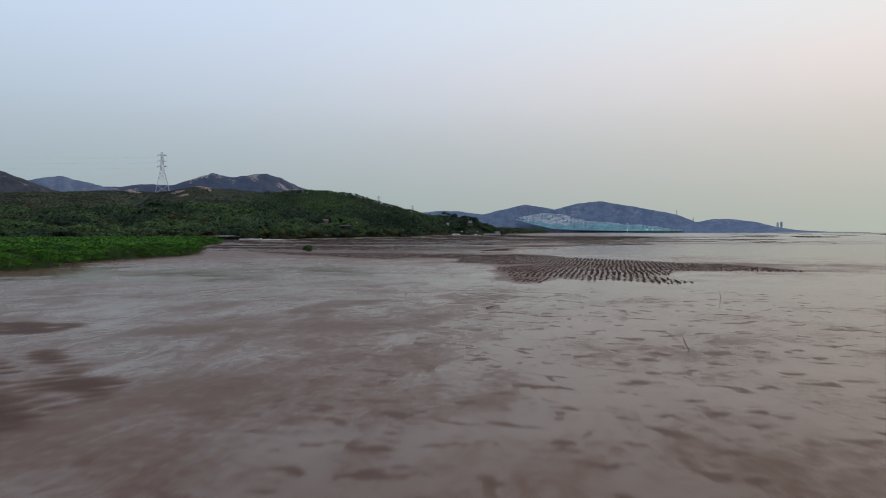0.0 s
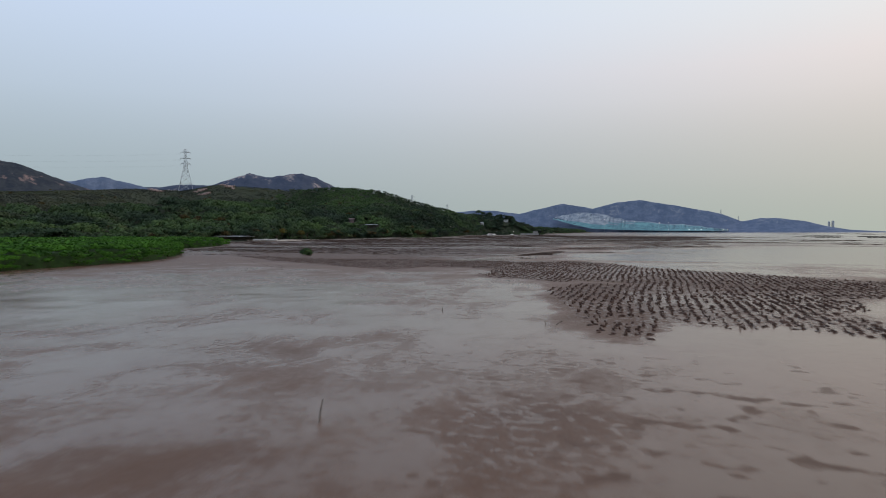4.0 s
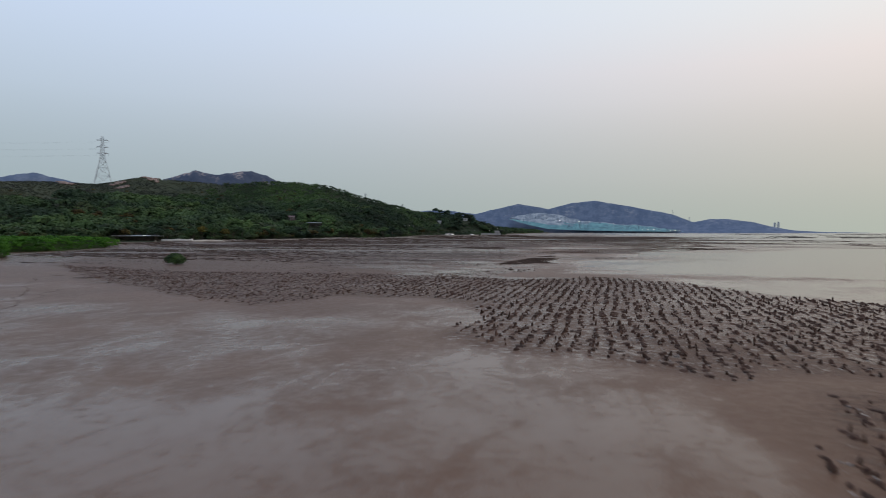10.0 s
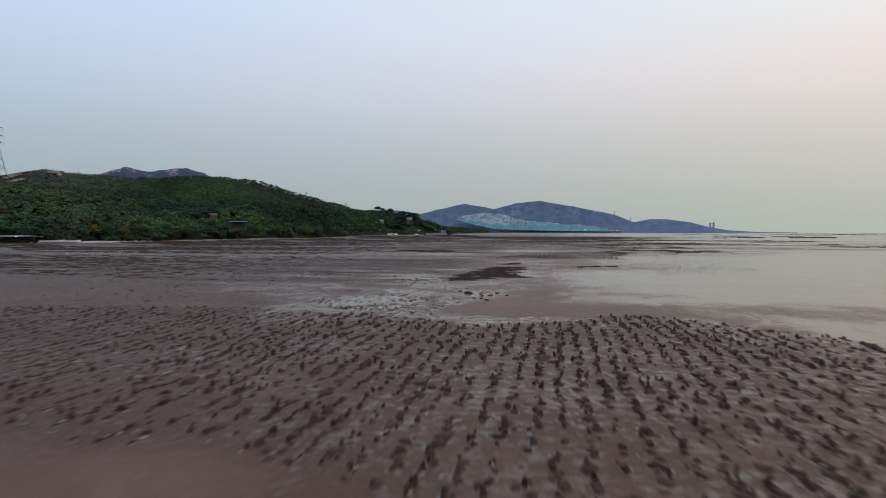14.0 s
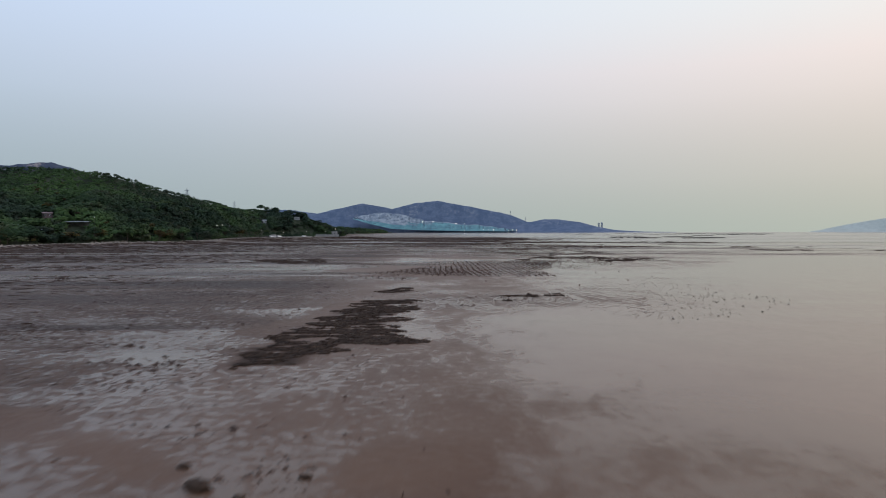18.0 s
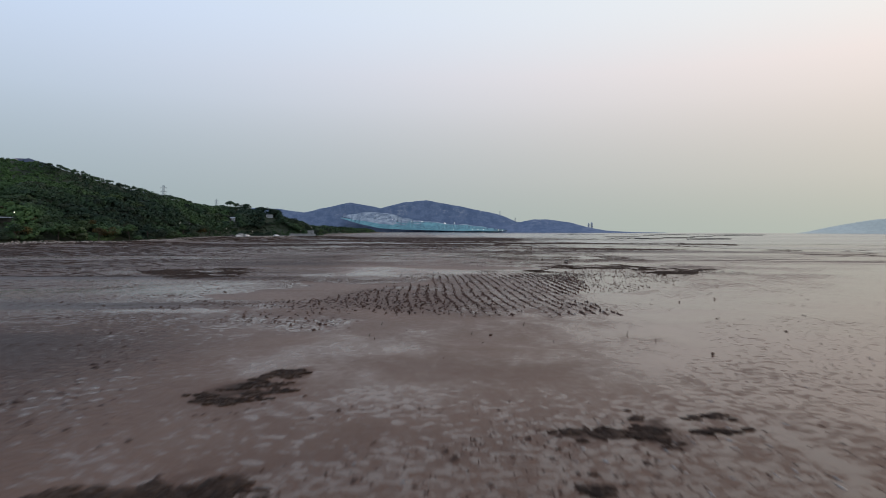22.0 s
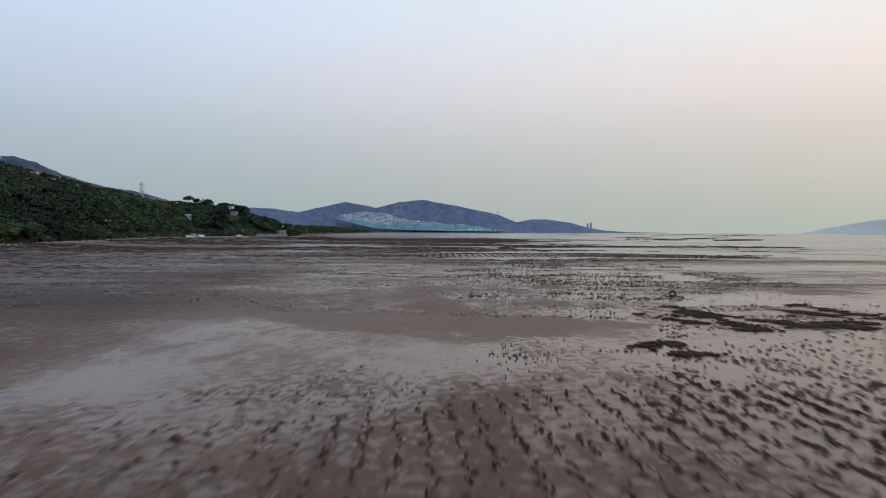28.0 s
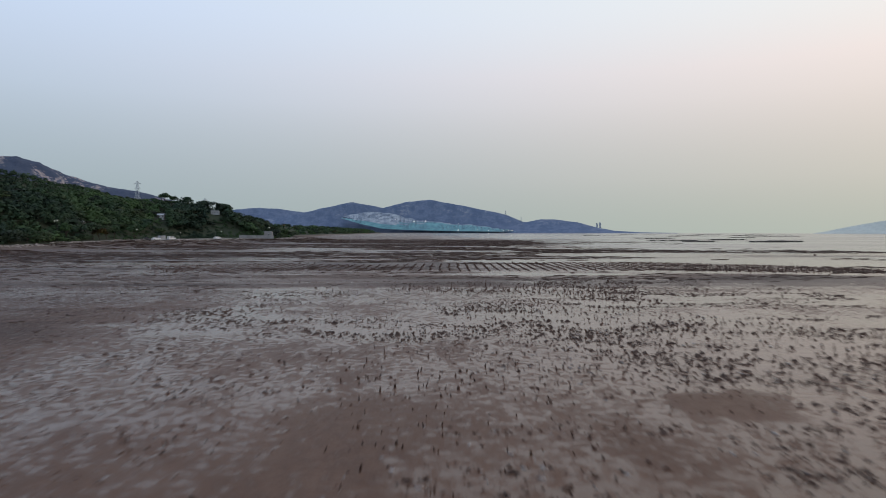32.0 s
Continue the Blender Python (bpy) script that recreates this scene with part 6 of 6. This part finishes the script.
def boat(x, y, z, turn, length, label):
    base = tagged(new("boat"), label, "boat", "beached boats")
    base.matrix_world = pose(x, y, z, 0, 0, turn)
    bm = bmesh.new()
    st = [(-0.5, 0.75, 0.0), (-0.3, 0.95, 0.0), (0.1, 1.0, 0.0), (0.35, 0.75, 0.08), (0.5, 0.05, 0.3)]
    rows_ = []
    for k, w_, up in st:
        xx = k * length
        rows_.append([bm.verts.new((xx, s * w_ * f_, zz + up)) for s, f_, zz in ((-1, 1.0, 1.1), (-1, 0.8, 0.4), (-1, 0.2, 0.05), (1, 0.2, 0.05), (1, 0.8, 0.4), (1, 1.0, 1.1))])
    for a, b in zip(rows_[:-1], rows_[1:]):
        for j in range(5):
            bm.faces.new((a[j], a[j + 1], b[j + 1], b[j]))
    bm.faces.new(rows_[0])
    bmesh.ops.recalc_face_normals(bm, faces=bm.faces)
    bmesh.ops.solidify(bm, geom=bm.faces[:], thickness=0.06)
    part("hull", bm, WHITEPAINT, base)
    part("gunwale", rodded(((-0.5 * length, -0.75, 1.12), (0.1 * length, -1.0, 1.12), 0.05, 0.05, 5), ((0.1 * length, -1.0, 1.12), (0.5 * length, 0, 1.4), 0.05, 0.05, 5), ((-0.5 * length, 0.75, 1.12), (0.1 * length, 1.0, 1.12), 0.05, 0.05, 5), ((0.1 * length, 1.0, 1.12), (0.5 * length, 0, 1.4), 0.05, 0.05, 5)), DARKPAINT, base)
    part("deck", boxed((length * 0.75, 1.5, 0.06), (-0.08 * length, 0, 0.85)), WHITEPAINT, base)
    part("thwart", boxed((0.3, 1.6, 0.06), (0, 0, 1.0)), WOOD, base)
    return base


boat(-232.0, 366.0, float(ground_at(-232, 366)) - 0.05, 36, 9.0, "white beached boat at the edge of the channel")
boat(-226.5, 371.0, float(ground_at(-226.5, 371)) - 0.05, 46, 6.0, "small white boat drawn up on the sand")

wall_base = tagged(new("sea_wall"), "pale concrete sea wall along the point's road", "wall", kind="structure")
for i in range(8):
    k = (i + 0.5) / 8
    ob = part("panel", boxed((2.55, 0.35, 3.4), (-136 + 20.2 * k, 727.6 + 5.4 * k, 3.0), Matrix.Rotation(0.26, 4, "Z"), 0.03), CONCRETE, wall_base)
low_wall = tagged(new("road_kerb"), "low grey kerb wall beside the shore road", "kerb", kind="structure")
for i in range(18):
    k = (i + 0.5) / 18
    a, b = Vector((-163, 655)), Vector((-137, 717))
    p = a.lerp(b, k)
    part("kerb_stone", boxed((3.65, 0.4, 1.0), (p.x, p.y, 2.6), Matrix.Rotation(math.atan2(62, 26), 4, "Z"), 0.03), CONCRETE, low_wall)


def vehicle(x, y, z, turn, length, h, paint, label, van=True):
    base = tagged(new("van" if van else "car"), label, "van" if van else "car", "parked vehicles")
    base.matrix_world = pose(x, y, z, 0, 0, turn)
    w = 1.8
    part("body", boxed((length, w, h * 0.48), (0, 0, 0.35 + h * 0.24), bevel=0.12), paint, base)
    cl = length * (0.78 if van else 0.5)
    cab = part("cabin", boxed((cl, w * 0.92, h * 0.46), (-length * (0.08 if van else 0.04), 0, 0.3 + h * 0.68), bevel=0.16), paint, base)
    part("side_window", boxed((cl * 0.8, w * 0.94, h * 0.22), (-length * 0.05, 0, 0.34 + h * 0.70), bevel=0.02), GLASS, cab)
    part("windscreen", boxed((0.06, w * 0.8, h * 0.26), (cl / 2 - length * (0.08 if van else 0.04) + 0.005, 0, 0.32 + h * 0.69)), GLASS, cab)
    for sx_ in (1, -1):
        part("headlight", boxed((0.06, 0.3, 0.16), (length / 2, sx_ * 0.62, 0.72)), WHITEPAINT, base)
        for sy_ in (1, -1):
            wheel = part("wheel", rodded(((sx_ * length * 0.31, sy_ * 0.72, 0.33), (sx_ * length * 0.31, sy_ * 0.93, 0.33), 0.33, 0.33, 16)), RUBBER, base)
            part("rim", rodded(((sx_ * length * 0.31, sy_ * 0.90, 0.33), (sx_ * length * 0.31, sy_ * 0.945, 0.33), 0.2, 0.2, 12)), STEEL, wheel)
    return base


def road_z(x, y):
    return float(max(hill_z(x, y), ground_at(x, y)))


vehicle(-154.0, 670.5, road_z(-154, 670.5) - 0.1, 65, 4.6, 1.8, WHITEPAINT, "white van parked on the shore road")
vehicle(-158.0, 661.5, road_z(-158, 661.5) - 0.1, 62, 4.6, 1.5, WHITEPAINT, "white car parked on the shore road", False)
vehicle(-141.0, 703.0, road_z(-141, 703) - 0.1, 62, 4.6, 1.5, WHITEPAINT, "pale car parked beside the shore road", False)
vehicle(-160.0, 655.0, road_z(-160, 655) - 0.1, 30, 4.2, 1.4, DARKPAINT, "dark car parked among driftwood by the shore", False)


def container(x, y, z, turn):
    base = tagged(new("container"), "pale grey box container beside the road", "container")
    base.matrix_world = pose(x, y, z, 0, 0, turn)
    part("body", boxed((3.0, 2.2, 2.4), (0, 0, 1.2), bevel=0.03), PLASTER, base)
    for i in range(9):
        part("rib", boxed((0.08, 0.06, 2.2), (-1.35 + i * 0.34, -1.12, 1.2)), PLASTER, base)
    part("door", boxed((0.06, 1.9, 2.1), (1.51, 0, 1.15)), SHEET, base)


container(-157.5, 667.0, road_z(-157.5, 667) - 0.1, 62)


def street_lamp(x, y, z, h, label="street lamp glowing white on a thin pole"):
    base = tagged(new("street_lamp"), label, "street lamp", "street lamps")
    base.location = (x, y, z)
    part("pole", rodded(((0, 0, -0.5), (0, 0, h), 0.06, 0.045, 8)), DARKWALL, base)
    part("arm", rodded(((0, 0, h - 0.05), (0.5, -0.9, h + 0.15), 0.05, 0.04, 6)), STEEL, base)
    head = part("head", boxed((0.45, 0.55, 0.14), (0.55, -1.0, h + 0.2), bevel=0.03), STEEL, base)
    part("bulb", boxed((0.34, 0.22, 0.2), (0.55, -1.12, h + 0.06), bevel=0.05), LAMP_GLOW, head)
    return base


for x, y, top in ((-152.9, 679.4, 6.4), (-139.7, 705.5, 7.0), (-127.6, 730.2, 7.2), (-121.2, 742.3, 9.6), (-189, 628, 11.7), (-163.7, 652.9, 7.9), (-253.1, 356.6, 5.1), (-241.9, 359.0, 3.9), (-208.8, 503.2, 14.8), (-213.3, 569.7, 17.0), (-181.1, 617.0, 11.7), (-235, 492, 8.0), (-226, 505, 9.5), (-208, 585, 9.0)):
    zz = road_z(x, y)
    street_lamp(x, y, min(zz, top - 3.0), max(3.0, top - zz))

# ---- shore rocks, driftwood ----
rng = np.random.default_rng(91)
s_pts = np.array(SHORE[4:14], float)
seg = rng.integers(0, len(s_pts) - 1, 2600)
k = rng.random(2600)
px = s_pts[seg, 0] + (s_pts[seg + 1, 0] - s_pts[seg, 0]) * k + rng.normal(3, 5.5, 2600)
py = s_pts[seg, 1] + (s_pts[seg + 1, 1] - s_pts[seg, 1]) * k + rng.normal(0, 5, 2600)
pick = fbm(px, py, 22, 3, 14) > 0.46
px, py = px[pick], py[pick]
rs = rng.uniform(0.18, 0.75, len(px))
kinds_r = [lumps(rng, ICO1, 0.3) for _ in range(7)]
me = scatter_mesh("shore_rocks", kinds_r, rng.integers(0, 7, len(px)), turns(rng, len(px), rs, rs * 0.8, rs * 0.6, 0.2), np.stack([px, py, np.maximum(ground_at(px, py), np.where(inside(px, py, LAND), hill_height(px, py), 0)) + 0.05], -1))
ob = new("shore_rocks", me)
me.materials.append(ROCK)
tagged(ob, "pale and brown boulders along the foot of the hill", "rocks", kind="stuff")


def driftwood(x, y, seed):
    r_ = np.random.default_rng(seed)
    base = tagged(new("driftwood_pile"), "heap of pale driftwood and planks on the shore", "driftwood", "driftwood heaps")
    base.location = (x, y, road_z(x, y))
    for i in range(9):
        a, ln = r_.uniform(0, 3.14), r_.uniform(1.5, 4.0)
        c = Vector((r_.uniform(-3, 3), r_.uniform(-2, 2), 0.15 + 0.09 * i))
        d = Vector((math.cos(a), math.sin(a), r_.uniform(-.08, .12))) * ln / 2
        part("plank" if i % 2 else "log", rodded((c - d, c + d, 0.12, 0.09, 6)), WOOD if i % 3 else ROCK, base)


for i, (x, y) in enumerate(((-161, 643), (-163, 634), (-158, 650), (-166, 625), (-168, 600), (-200, 512))):
    driftwood(x, y, 400 + i)

# ---- single trees ----
TREES = [(-152.5, 752, 6.6, 4.6, FOREST), (-191, 750, 5.5, 4.5, FOREST), (-179, 755, 6.5, 5.0, FOREST), (-186, 753, 5.0, 3.5, FOREST), (-149, 766, 5.5, 4.0, FOREST), (-238, 389, 7.5, 3.8, GOLDLEAF), (-234, 394, 8.5, 3.6, GOLDLEAF), (-230, 399, 8.0, 3.4, BUSH), (-226, 404, 7.0, 3.2, GOLDLEAF), (-297, 374, 7.5, 4.5, DRYLEAF), (-304, 372, 7.0, 4.5, DRYLEAF), (-290, 378, 6.5, 4.0, DRYLEAF)]
for k in range(42):
    q = rng.uniform(4.2, 10.6)
    i = int(q)
    ax, ay = SHORE[i]
    bx, by = SHORE[i + 1]
    x, y = ax + (bx - ax) * (q - i) - rng.uniform(5, 11), ay + (by - ay) * (q - i) + rng.uniform(-2, 2)
    if 640 < y < 745 and x > -168:
        continue
    TREES.append((x, y, rng.uniform(6, 10), rng.uniform(2.6, 4.6), DRYLEAF if rng.random() < 0.16 else FOREST))
for i, (x, y, h, sp, leaf) in enumerate(TREES):
    tree(x, y, road_z(x, y), h, sp, leaf, "brown-leaved shoreside tree with a loose crown" if leaf in (DRYLEAF, GOLDLEAF) else "dark green broadleaf tree at the foot of the hill" if i > 11 else "round dark green tree standing above the slope", 500 + i, 150 if i == 0 else 70, group="shore trees")


# ---- far water and far shore ----
def raft(x, y, w, d, turn, seed):
    """A floating oyster raft: long poles over cross poles, with floats."""
    r_ = np.random.default_rng(seed)
    base = tagged(new("oyster_raft"), "dark bamboo oyster raft floating far out", "raft", "oyster rafts")
    base.matrix_world = pose(x, y, 0.1, 0, 0, turn)
    for i in range(4):
        part("pole", boxed((w, 0.5, 0.35), (r_.uniform(-2, 2), (i - 1.5) * d / 3, 0.45)), DARKWALL, base)
    for i in range(5):
        part("float", boxed((2.2, d * 0.8, 0.6), ((i - 2) * w / 5, 0, 0.2), bevel=0.1), DARKWALL, base)
    return base


for i in range(34):
    yy = rng.uniform(760, 2400)
    xx = 110 + (yy - 560) * rng.uniform(0.18, 0.62)
    raft(xx, yy, rng.uniform(16, 46) * (0.6 + yy / 2200), rng.uniform(4, 8), rng.uniform(-14, 14), 700 + i)


def tower_block(x, y, w, d, h, floors):
    base = tagged(new("tower_block"), "grey tower block on the far headland", "tower block", "tower blocks")
    base.location = (x, y, 0)
    part("wall", boxed((w, d, h + 2), (0, 0, h / 2 - 1)), TOWER_WALL, base)
    part("roof", boxed((w * 0.6, d * 0.6, 4), (0, 0, h + 2)), TOWER_WALL, base)
    for i in range(floors):
        part("window_band", boxed((w * 0.7, 0.4, h / floors * 0.3), (0, -d / 2 - 0.15, h * (i + 0.6) / floors)), BERM, base)
    return base


tower_block(1207, 4700, 12, 12, 68, 10), tower_block(1229, 4696, 13, 12, 73, 10)

for x, y, z in ((-220, 4205, 84), (-100, 4205, 72), (-29, 4205, 73), (122, 4205, 61), (180, 4205, 62), (302, 4202, 19), (339, 4202, 19), (373, 4202, 19), (470, 4202, 16), (499, 4202, 16), (524, 4202, 16), (181, 4202, 18)):
    base = tagged(new("floodlight"), "lit floodlight mast on the landfill", "floodlight", "landfill floodlights")
    base.location = (x, y, z)
    part("mast", rodded(((0, 0, -z - 1), (0, 0, 0), 0.5, 0.3, 6)), STEEL, base)
    part("lamp", boxed((3.4, 1.0, 2.4), (0, -0.5, 0), bevel=0.3), FAR_LAMP, base)
